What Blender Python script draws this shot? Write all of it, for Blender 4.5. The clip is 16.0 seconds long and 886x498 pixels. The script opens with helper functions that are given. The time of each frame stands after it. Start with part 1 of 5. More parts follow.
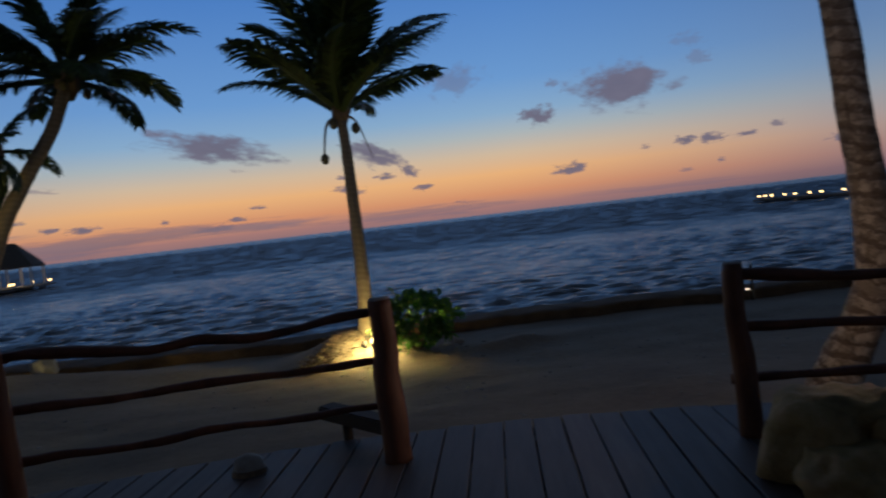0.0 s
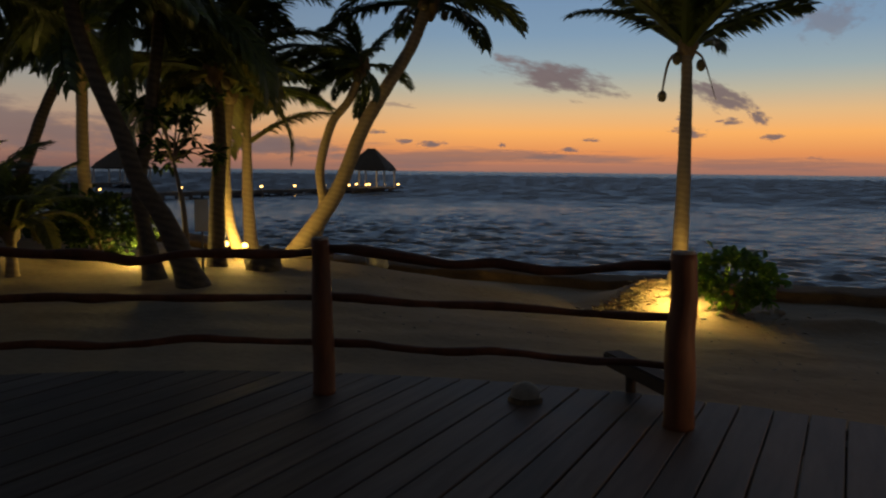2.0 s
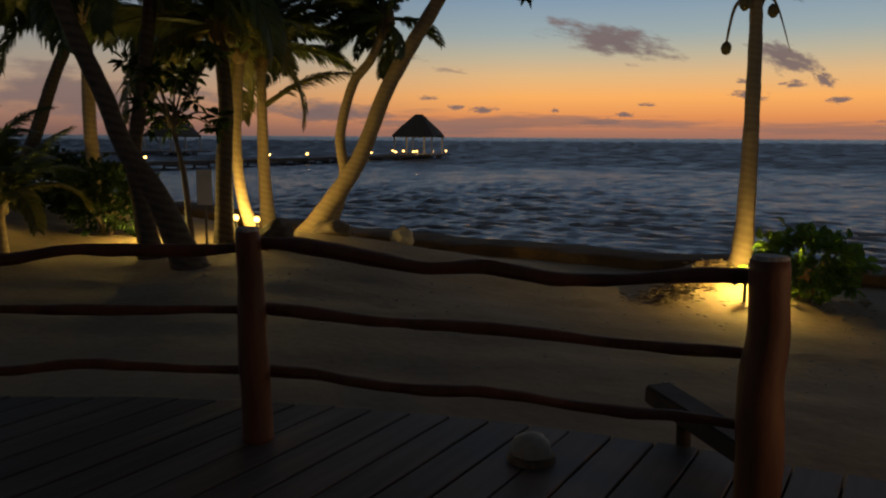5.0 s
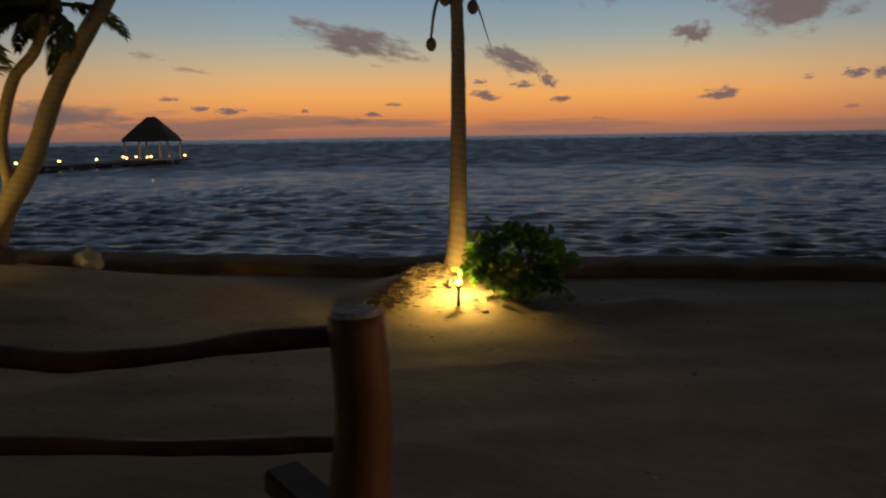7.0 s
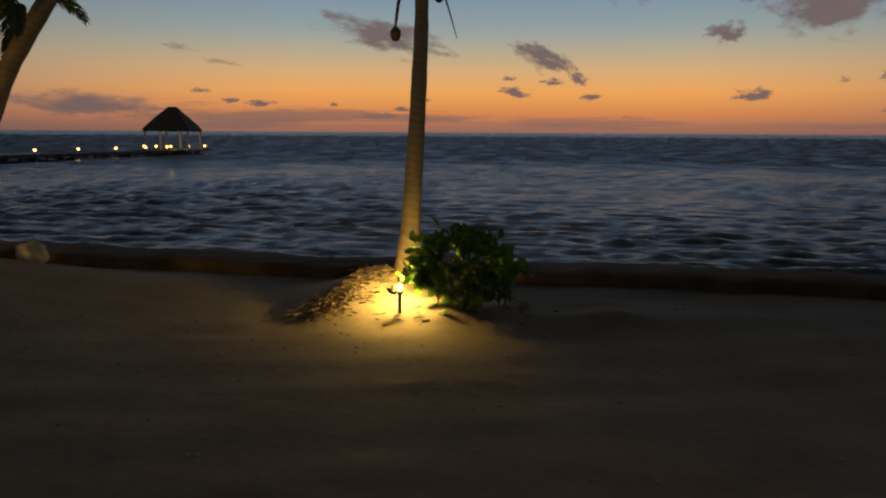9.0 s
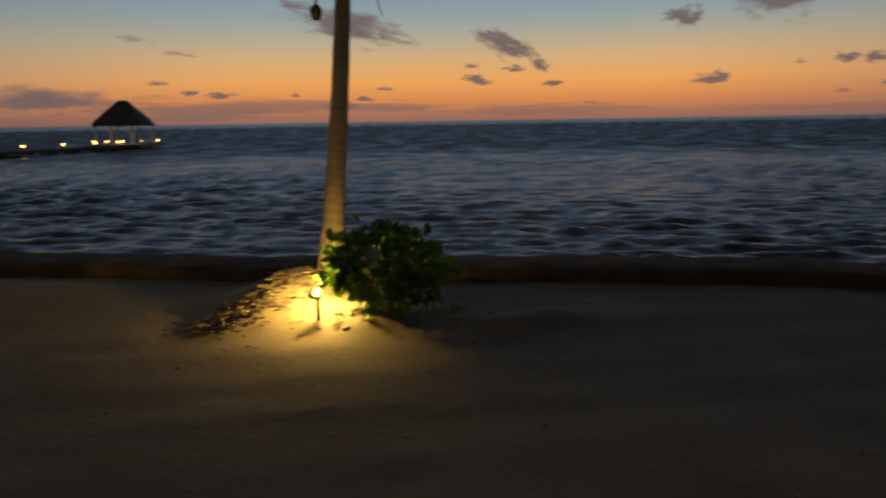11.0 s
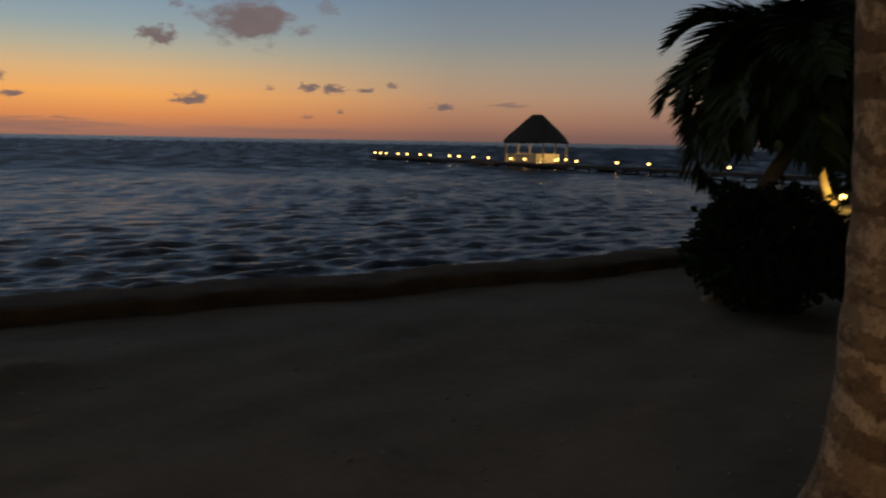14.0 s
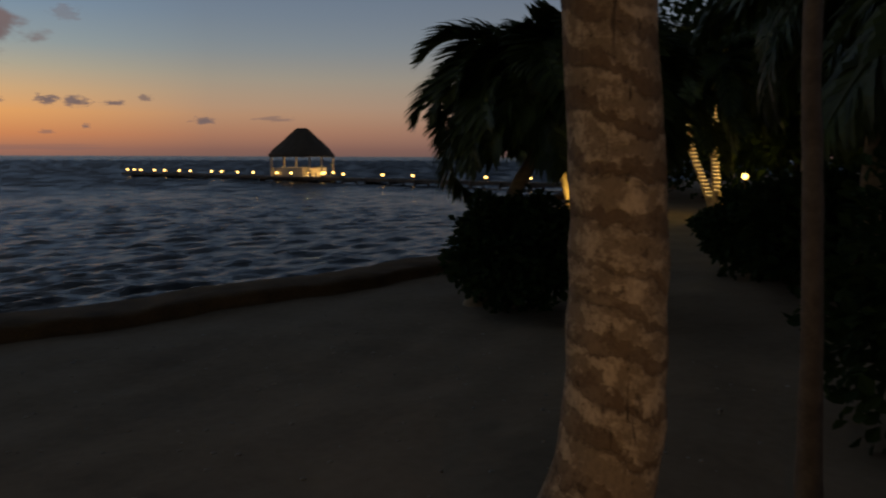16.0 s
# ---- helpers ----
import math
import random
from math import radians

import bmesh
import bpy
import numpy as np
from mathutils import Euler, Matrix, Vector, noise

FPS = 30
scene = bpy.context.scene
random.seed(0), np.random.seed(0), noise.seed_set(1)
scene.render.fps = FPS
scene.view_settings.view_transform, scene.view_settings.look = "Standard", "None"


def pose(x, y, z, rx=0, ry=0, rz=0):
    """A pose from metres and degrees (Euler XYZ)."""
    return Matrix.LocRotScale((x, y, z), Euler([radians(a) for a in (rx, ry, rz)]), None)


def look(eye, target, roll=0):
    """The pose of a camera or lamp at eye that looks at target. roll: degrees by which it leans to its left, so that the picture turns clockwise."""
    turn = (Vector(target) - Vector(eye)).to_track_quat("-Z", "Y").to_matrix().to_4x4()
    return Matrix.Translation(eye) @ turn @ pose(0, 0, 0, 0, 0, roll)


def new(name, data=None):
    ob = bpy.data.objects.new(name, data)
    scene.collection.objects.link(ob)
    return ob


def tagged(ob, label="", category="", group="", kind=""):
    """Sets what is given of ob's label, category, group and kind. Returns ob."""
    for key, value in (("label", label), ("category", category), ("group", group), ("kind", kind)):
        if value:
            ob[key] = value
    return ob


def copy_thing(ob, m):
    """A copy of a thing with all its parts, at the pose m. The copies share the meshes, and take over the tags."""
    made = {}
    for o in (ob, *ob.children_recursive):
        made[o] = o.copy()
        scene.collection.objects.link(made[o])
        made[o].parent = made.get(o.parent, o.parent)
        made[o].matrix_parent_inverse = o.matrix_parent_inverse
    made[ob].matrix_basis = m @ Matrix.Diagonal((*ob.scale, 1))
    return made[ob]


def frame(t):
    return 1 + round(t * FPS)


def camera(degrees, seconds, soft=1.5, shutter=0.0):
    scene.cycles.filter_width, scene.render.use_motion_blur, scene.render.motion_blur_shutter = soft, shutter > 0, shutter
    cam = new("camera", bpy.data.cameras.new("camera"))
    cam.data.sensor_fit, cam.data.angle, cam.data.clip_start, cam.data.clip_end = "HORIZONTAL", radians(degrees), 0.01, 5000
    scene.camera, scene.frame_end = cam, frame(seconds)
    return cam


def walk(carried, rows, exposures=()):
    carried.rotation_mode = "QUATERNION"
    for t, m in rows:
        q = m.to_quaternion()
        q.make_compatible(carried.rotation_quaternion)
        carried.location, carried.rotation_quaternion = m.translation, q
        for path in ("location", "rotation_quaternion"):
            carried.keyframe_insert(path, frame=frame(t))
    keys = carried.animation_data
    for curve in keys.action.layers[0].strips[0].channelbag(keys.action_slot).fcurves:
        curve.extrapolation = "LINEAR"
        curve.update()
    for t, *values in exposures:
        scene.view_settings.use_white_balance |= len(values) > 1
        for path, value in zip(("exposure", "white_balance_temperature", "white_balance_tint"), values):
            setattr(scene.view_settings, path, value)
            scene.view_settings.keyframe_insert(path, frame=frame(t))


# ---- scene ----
cam = camera(61.0, 16.0, soft=2.1, shutter=0.5)
PATH = [
    (0, (0.278, -0.24, 1.882), (0.133, 1.753, 1.805), -6.5),
    (0.5, (0.364, -0.011, 1.859), (-0.064, 1.94, 1.76), -4.9),
    (1, (0.43, 0.09, 1.856), (-0.375, 1.907, 1.629), -1.5),
    (1.5, (0.399, 0.07, 1.862), (-0.489, 1.847, 1.638), 0.2),
    (2, (0.329, -0.021, 1.884), (-0.619, 1.728, 1.679), 0.7),
    (2.5, (0.278, -0.012, 1.872), (-0.724, 1.706, 1.654), 0.6),
    (3, (0.229, 0.064, 1.874), (-0.822, 1.746, 1.613), 0.7),
    (3.2, (0.205, 0.156, 1.885), (-0.892, 1.808, 1.633), 1.7),
    (5.3, (-0.1, 1.571, 1.872), (-1.138, 3.254, 1.575), -0.2),
    (5.5, (-0.122, 1.645, 1.878), (-1.125, 3.35, 1.581), -0.1),
    (6, (-0.024, 2.023, 1.855), (-0.916, 3.789, 1.56), 0.3),
    (6.5, (0.057, 2.308, 1.87), (-0.682, 4.142, 1.565), 1.1),
    (7, (0.188, 2.631, 1.885), (-0.291, 4.55, 1.59), -0.9),
    (7.5, (0.409, 2.823, 1.876), (-0.05, 4.747, 1.576), -0.2),
    (8, (0.628, 3.047, 1.864), (0.112, 4.955, 1.556), -0.2),
    (8.2, (0.698, 3.135, 1.875), (0.176, 5.043, 1.578), 0.1),
    (10.5, (1.29, 4.218, 1.861), (0.726, 6.108, 1.529), -0.1),
    (11, (1.217, 4.452, 1.838), (0.759, 6.37, 1.503), -0.9),
    (11.5, (1.116, 4.719, 1.823), (1.034, 6.69, 1.494), -0.7),
    (12, (1.141, 4.791, 1.81), (1.25, 6.761, 1.484), 0.4),
    (12.5, (1.198, 4.841, 1.816), (1.474, 6.797, 1.502), 0.5),
    (13, (1.293, 4.741, 1.872), (1.769, 6.659, 1.566), 0.4),
    (13.5, (1.302, 4.754, 1.873), (1.949, 6.622, 1.572), 0.6),
    (14, (1.276, 4.732, 1.881), (2.098, 6.535, 1.598), 1.0),
    (14.5, (1.363, 4.796, 1.88), (2.313, 6.538, 1.625), 0.9),
    (15, (1.459, 4.815, 1.878), (2.554, 6.473, 1.65), 1.0),
    (15.5, (1.486, 4.831, 1.865), (2.698, 6.405, 1.636), 0.9),
    (16, (1.424, 4.764, 1.879), (2.748, 6.243, 1.637), 0.2),
]
EXPOSURES = [(0.0, 0.2, 4750, 10), (0.3, 0.2, 5300, 10), (0.6, 0.25, 6000, 10), (1.1, 0.27, 6400, 10), (2.4, 0.25, 6500, 10), (3.2, 0.2, 6600, 10),
             (5.5, 0.25, 6700, 10), (8.0, 0.05, 6800, 10), (12.5, 0.08, 6600, 10), (13.5, 0.13, 6650, 10), (16.0, 0.12, 6700, 10)]
LAMP_WATTS = 72.0
ADDED_POST_WATTS = 23.0
walk(cam, [(t, look(eye, target, roll)) for t, eye, target, roll in PATH], EXPOSURES)

# ---- sky and light ----
SUN_AZ = (-0.21, 0.978)          # where the sun went down
SEA_Z = -0.8
DECK_Z = 0.4


def link(nt, a, b):
    nt.links.new(a, b)


def ramp(nt, fac, stops, ease="LINEAR"):
    n = nt.nodes.new("ShaderNodeValToRGB")
    n.color_ramp.interpolation = ease
    while len(n.color_ramp.elements) < len(stops):
        n.color_ramp.elements.new(0.5)
    for e, (p, c) in zip(n.color_ramp.elements, stops):
        e.position, e.color = p, (*c, 1)
    link(nt, fac, n.inputs[0])
    return n.outputs[0]


def calc(nt, op, a, b=0.0, clamp=False):
    n = nt.nodes.new("ShaderNodeMath")
    n.operation, n.use_clamp = op, clamp
    for i, v in enumerate((a, b)):
        if isinstance(v, (int, float)):
            n.inputs[i].default_value = v
        else:
            link(nt, v, n.inputs[i])
    return n.outputs[0]


def mixed(nt, fac, a, b):
    n = nt.nodes.new("ShaderNodeMix")
    n.data_type = "RGBA"
    for i, v in ((0, fac), (6, a), (7, b)):
        if isinstance(v, (int, float)):
            n.inputs[i].default_value = v
        elif isinstance(v, tuple):
            n.inputs[i].default_value = (*v, 1)
        else:
            link(nt, v, n.inputs[i])
    return n.outputs[2]


def dusk_world():
    w = bpy.data.worlds.new("dusk_sky")
    scene.world = w
    w.use_nodes = True
    nt = w.node_tree
    bg = nt.nodes["Background"]
    tc = nt.nodes.new("ShaderNodeTexCoord")
    xyz = nt.nodes.new("ShaderNodeSeparateXYZ")
    link(nt, tc.outputs["Generated"], xyz.inputs[0])
    x, y, z = xyz.outputs
    flat = calc(nt, "SQRT", calc(nt, "ADD", calc(nt, "MULTIPLY", x, x), calc(nt, "ADD", calc(nt, "MULTIPLY", y, y), 1e-5)))
    toward = calc(nt, "DIVIDE", calc(nt, "ADD", calc(nt, "MULTIPLY", x, SUN_AZ[0]), calc(nt, "MULTIPLY", y, SUN_AZ[1])), flat)
    fac = calc(nt, "POWER", calc(nt, "MAXIMUM", z, 0.0), 0.5)          # root of the height spreads the low bands
    sunward = ramp(nt, fac, SKY_SUNWARD)
    away = ramp(nt, fac, SKY_AWAY)
    glow = ramp(nt, toward, [(0.45, (0, 0, 0)), (0.80, (0.28, 0.28, 0.28)), (0.97, (1, 1, 1))])
    link(nt, mixed(nt, glow, away, sunward), bg.inputs[0])
    bg.inputs[1].default_value = 1.0


# positions are roots of the sine of the height
SKY_SUNWARD = [(0.0, (0.24, 0.125, 0.10)), (0.094, (0.36, 0.155, 0.10)), (0.162, (0.64, 0.235, 0.08)), (0.229, (0.80, 0.365, 0.105)),
               (0.28, (0.64, 0.40, 0.19)), (0.323, (0.43, 0.385, 0.28)), (0.361, (0.28, 0.34, 0.35)), (0.417, (0.18, 0.27, 0.37)),
               (0.556, (0.09, 0.17, 0.32)), (0.70, (0.155, 0.182, 0.228)), (0.84, (0.10, 0.11, 0.132)), (1.0, (0.018, 0.021, 0.027))]
SKY_AWAY = [(0.0, (0.115, 0.075, 0.07)), (0.10, (0.165, 0.095, 0.085)), (0.19, (0.255, 0.16, 0.128)), (0.25, (0.275, 0.212, 0.178)),
            (0.31, (0.25, 0.23, 0.205)), (0.38, (0.17, 0.195, 0.225)), (0.47, (0.11, 0.145, 0.205)), (0.58, (0.055, 0.085, 0.14)),
            (0.70, (0.020, 0.029, 0.046)), (1.0, (0.008, 0.0105, 0.0145))]
dusk_world()


def point_lamp(name, at, watts, colour, radius=0.03):
    data = bpy.data.lights.new(name, "POINT")
    data.energy, data.color, data.shadow_soft_size = watts, colour, radius
    ob = new(name, data)
    ob.location = at
    return ob


def spot_lamp(name, at, target, watts, colour, degrees):
    data = bpy.data.lights.new(name, "SPOT")
    data.energy, data.color, data.shadow_soft_size = watts, colour, 0.03
    data.spot_size, data.spot_blend = radians(degrees), 0.7
    ob = new(name, data)
    ob.matrix_world = look(at, target)
    return ob


# ---- materials ----
def surface(name, stops, scale=6.0, detail=6.0, rough=(0.6, 0.9), bump=0.3, bump_scale=40.0, stretch=(1, 1, 1), metallic=0.0, per_object=0.0, island=0.0,
            distance=0.01, spec=0.5):
    m = bpy.data.materials.new(name)
    m.use_nodes = True
    nt = m.node_tree
    p = nt.nodes["Principled BSDF"]
    tc = nt.nodes.new("ShaderNodeTexCoord")
    mp = nt.nodes.new("ShaderNodeMapping")
    mp.inputs["Scale"].default_value = stretch
    link(nt, tc.outputs["Object"], mp.inputs[0])
    big = nt.nodes.new("ShaderNodeTexNoise")
    big.inputs["Scale"].default_value, big.inputs["Detail"].default_value = scale, detail
    link(nt, mp.outputs[0], big.inputs["Vector"])
    fine = nt.nodes.new("ShaderNodeTexNoise")
    fine.inputs["Scale"].default_value, fine.inputs["Detail"].default_value = bump_scale, 8.0
    link(nt, mp.outputs[0], fine.inputs["Vector"])
    both = calc(nt, "ADD", calc(nt, "MULTIPLY", big.outputs[0], 0.65), calc(nt, "MULTIPLY", fine.outputs[0], 0.35))
    if per_object:
        info = nt.nodes.new("ShaderNodeObjectInfo")
        both = calc(nt, "ADD", both, calc(nt, "MULTIPLY", calc(nt, "SUBTRACT", info.outputs["Random"], 0.5), per_object))
    if island:
        geo = nt.nodes.new("ShaderNodeNewGeometry")
        both = calc(nt, "ADD", both, calc(nt, "MULTIPLY", calc(nt, "SUBTRACT", geo.outputs["Random Per Island"], 0.5), island))
    link(nt, ramp(nt, both, stops), p.inputs["Base Color"])
    n = nt.nodes.new("ShaderNodeMapRange")
    n.inputs[3].default_value, n.inputs[4].default_value = rough
    link(nt, fine.outputs[0], n.inputs[0])
    link(nt, n.outputs[0], p.inputs["Roughness"])
    p.inputs["Metallic"].default_value = metallic
    p.inputs["Specular IOR Level"].default_value = spec
    if bump:
        b = nt.nodes.new("ShaderNodeBump")
        b.inputs["Strength"].default_value, b.inputs["Distance"].default_value = bump, distance
        link(nt, both, b.inputs["Height"])
        link(nt, b.outputs[0], p.inputs["Normal"])
    return m


def glowing(name, colour, strength):
    m = bpy.data.materials.new(name)
    m.use_nodes = True
    p = m.node_tree.nodes["Principled BSDF"]
    p.inputs["Base Color"].default_value = (*colour, 1)
    p.inputs["Emission Color"].default_value = (*colour, 1)
    p.inputs["Emission Strength"].default_value = strength
    return m


def water():
    m = bpy.data.materials.new("sea_water")
    m.use_nodes = True
    nt = m.node_tree
    p = nt.nodes["Principled BSDF"]
    p.inputs["Base Color"].default_value = (0.042, 0.050, 0.058, 1)
    p.inputs["Roughness"].default_value = 0.25
    p.inputs["IOR"].default_value = 1.33
    tc = nt.nodes.new("ShaderNodeTexCoord")
    mp = nt.nodes.new("ShaderNodeMapping")
    mp.inputs["Scale"].default_value = (0.45, 1.0, 1.0)
    link(nt, tc.outputs["Object"], mp.inputs[0])
    total = None
    for scale, weight, detail in ((1.1, 0.22, 3.0), (3.4, 0.17, 3.0), (11.0, 0.055, 4.0)):
        n = nt.nodes.new("ShaderNodeTexNoise")
        n.inputs["Scale"].default_value, n.inputs["Detail"].default_value = scale, detail
        link(nt, mp.outputs[0], n.inputs["Vector"])
        v = calc(nt, "MULTIPLY", n.outputs[0], weight)
        total = v if total is None else calc(nt, "ADD", total, v)
    b = nt.nodes.new("ShaderNodeBump")
    b.inputs["Strength"].default_value, b.inputs["Distance"].default_value = 1.0, 0.42
    link(nt, total, b.inputs["Height"])
    link(nt, b.outputs[0], p.inputs["Normal"])
    return m


def trunk_bark(name, light, dark, ring, warp=2.2, banding=1.1, shift=0.0, blotch=0.36):
    """Palm bark: pale rings parted by dark, uneven leaf scars, with cracks along the stem."""
    m = bpy.data.materials.new(name)
    m.use_nodes = True
    nt = m.node_tree
    p = nt.nodes["Principled BSDF"]
    tc = nt.nodes.new("ShaderNodeTexCoord")
    n = nt.nodes.new("ShaderNodeTexNoise")
    n.inputs["Scale"].default_value, n.inputs["Detail"].default_value = 2.6, 2.5
    link(nt, tc.outputs["Object"], n.inputs["Vector"])
    xyz = nt.nodes.new("ShaderNodeSeparateXYZ")
    link(nt, tc.outputs["Object"], xyz.inputs[0])
    tilt = calc(nt, "MULTIPLY", calc(nt, "ADD", xyz.outputs[0], xyz.outputs[1]), 0.7)
    h = calc(nt, "ADD", calc(nt, "MULTIPLY", calc(nt, "ADD", xyz.outputs[2], calc(nt, "MULTIPLY", tilt, 0.25)), ring), calc(nt, "MULTIPLY", n.outputs[0], warp))
    band = calc(nt, "ABSOLUTE", calc(nt, "SUBTRACT", calc(nt, "FRACT", h), 0.5))
    mp = nt.nodes.new("ShaderNodeMapping")
    mp.inputs["Scale"].default_value = (1, 1, 0.35)
    link(nt, tc.outputs["Object"], mp.inputs[0])
    f = nt.nodes.new("ShaderNodeTexNoise")
    f.inputs["Scale"].default_value, f.inputs["Detail"].default_value = 38.0, 8.0
    link(nt, mp.outputs[0], f.inputs["Vector"])
    g = nt.nodes.new("ShaderNodeTexNoise")
    g.inputs["Scale"].default_value, g.inputs["Detail"].default_value = 7.0, 5.0
    mq = nt.nodes.new("ShaderNodeMapping")                  # blotches lie across the stem
    mq.inputs["Scale"].default_value = (1, 1, 2.0)
    link(nt, tc.outputs["Object"], mq.inputs[0])
    link(nt, mq.outputs[0], g.inputs["Vector"])
    v = calc(nt, "ADD", calc(nt, "MULTIPLY", band, banding), calc(nt, "ADD", calc(nt, "MULTIPLY", f.outputs[0], 0.22), calc(nt, "MULTIPLY", g.outputs[0], blotch)))
    mid = tuple((a + b) / 2 for a, b in zip(light, dark))
    link(nt, ramp(nt, v, [(0.36 + shift, dark), (0.46 + shift, mid), (0.53 + shift, light), (0.85, tuple(min(1, c * 1.25) for c in light))]), p.inputs["Base Color"])
    p.inputs["Roughness"].default_value = 0.85
    b = nt.nodes.new("ShaderNodeBump")
    b.inputs["Strength"].default_value, b.inputs["Distance"].default_value = 0.8, 0.012
    link(nt, v, b.inputs["Height"])
    link(nt, b.outputs[0], p.inputs["Normal"])
    return m


def patchy_bark(name):
    """Old palm bark near the eye: pale plates and brown wedges between thin leaf scars, pits and upright cracks."""
    m = bpy.data.materials.new(name)
    m.use_nodes = True
    nt = m.node_tree
    p = nt.nodes["Principled BSDF"]
    tc = nt.nodes.new("ShaderNodeTexCoord")
    xyz = nt.nodes.new("ShaderNodeSeparateXYZ")
    link(nt, tc.outputs["Object"], xyz.inputs[0])

    def grain(scale, detail, stretch, rough=0.6):
        mp = nt.nodes.new("ShaderNodeMapping")
        mp.inputs["Scale"].default_value = stretch
        link(nt, tc.outputs["Object"], mp.inputs[0])
        n = nt.nodes.new("ShaderNodeTexNoise")
        n.inputs["Scale"].default_value, n.inputs["Detail"].default_value, n.inputs["Roughness"].default_value = scale, detail, rough
        link(nt, mp.outputs[0], n.inputs["Vector"])
        return n.outputs[0]

    def step(v, low, high):
        n = nt.nodes.new("ShaderNodeMapRange")
        n.interpolation_type = "SMOOTHSTEP"
        n.inputs[1].default_value, n.inputs[2].default_value = low, high
        link(nt, v, n.inputs[0])
        return n.outputs[0]
    tilt = calc(nt, "MULTIPLY", calc(nt, "SUBTRACT", xyz.outputs[0], xyz.outputs[1]), 0.22)
    h = calc(nt, "ADD", calc(nt, "MULTIPLY", calc(nt, "ADD", xyz.outputs[2], tilt), 7.4), calc(nt, "MULTIPLY", grain(3.4, 7.0, (1, 1, 0.8), 0.68), 2.0))
    f = calc(nt, "FRACT", h)
    wide = calc(nt, "ADD", -0.62, calc(nt, "MULTIPLY", grain(5.0, 5.0, (1, 1, 0.7), 0.65), 1.85))
    wedge = step(calc(nt, "SUBTRACT", wide, f), -0.03, 0.05)                  # brown wedge at the foot of each ring
    scar = step(calc(nt, "ABSOLUTE", calc(nt, "SUBTRACT", f, 0.5)), 0.44, 0.5)
    blotch = step(grain(10.0, 7.0, (1, 1, 1.3), 0.72), 0.45, 0.58)
    pits = step(grain(30.0, 3.0, (1, 1, 0.7)), 0.63, 0.70)
    crack = step(grain(13.0, 3.0, (2.2, 2.2, 0.22)), 0.64, 0.69)
    fine = grain(90.0, 6.0, (1, 1, 0.5))
    c = mixed(nt, blotch, (0.24, 0.175, 0.112), (0.50, 0.385, 0.262))
    c = mixed(nt, calc(nt, "MULTIPLY", calc(nt, "MULTIPLY", wedge, calc(nt, "ADD", 0.35, grain(2.2, 3.0, (1, 1, 1)))), 0.9), c, (0.125, 0.078, 0.045))
    c = mixed(nt, calc(nt, "MULTIPLY", scar, 0.28), c, (0.05, 0.033, 0.02))
    c = mixed(nt, calc(nt, "MULTIPLY", pits, 0.6), c, (0.055, 0.036, 0.022))
    c = mixed(nt, calc(nt, "MULTIPLY", crack, 0.75), c, (0.04, 0.027, 0.018))
    c = mixed(nt, calc(nt, "MULTIPLY", calc(nt, "SUBTRACT", 1.0, step(fine, 0.3, 0.6)), 0.35), c, (0.08, 0.055, 0.036))
    link(nt, c, p.inputs["Base Color"])
    p.inputs["Roughness"].default_value = 0.88
    dents = calc(nt, "ADD", calc(nt, "MULTIPLY", wedge, 0.6), calc(nt, "ADD", calc(nt, "MULTIPLY", scar, 0.6), calc(nt, "ADD", calc(nt, "MULTIPLY", crack, 0.9), pits)))
    b = nt.nodes.new("ShaderNodeBump")
    b.inputs["Strength"].default_value, b.inputs["Distance"].default_value = 0.8, 0.009
    link(nt, calc(nt, "SUBTRACT", calc(nt, "ADD", calc(nt, "MULTIPLY", fine, 0.5), calc(nt, "MULTIPLY", blotch, 0.4)), dents), b.inputs["Height"])
    link(nt, b.outputs[0], p.inputs["Normal"])
    return m


def foliage(name, dark, light, gloss=0.45, spec=0.4, through_light=0.25):
    m = bpy.data.materials.new(name)
    m.use_nodes = True
    nt = m.node_tree
    p = nt.nodes["Principled BSDF"]
    geo = nt.nodes.new("ShaderNodeNewGeometry")
    tc = nt.nodes.new("ShaderNodeTexCoord")
    n = nt.nodes.new("ShaderNodeTexNoise")
    n.inputs["Scale"].default_value = 12.0
    link(nt, tc.outputs["Object"], n.inputs["Vector"])
    v = calc(nt, "ADD", calc(nt, "MULTIPLY", geo.outputs["Random Per Island"], 0.6), calc(nt, "MULTIPLY", n.outputs[0], 0.4))
    c = ramp(nt, v, [(0.1, dark), (0.8, light)])
    link(nt, c, p.inputs["Base Color"])
    p.inputs["Roughness"].default_value = gloss
    p.inputs["Specular IOR Level"].default_value = spec
    t = nt.nodes.new("ShaderNodeBsdfTranslucent")
    link(nt, c, t.inputs[0])
    mix = nt.nodes.new("ShaderNodeMixShader")
    mix.inputs[0].default_value = through_light
    link(nt, p.outputs[0], mix.inputs[1])
    link(nt, t.outputs[0], mix.inputs[2])
    link(nt, mix.outputs[0], nt.nodes["Material Output"].inputs[0])
    return m


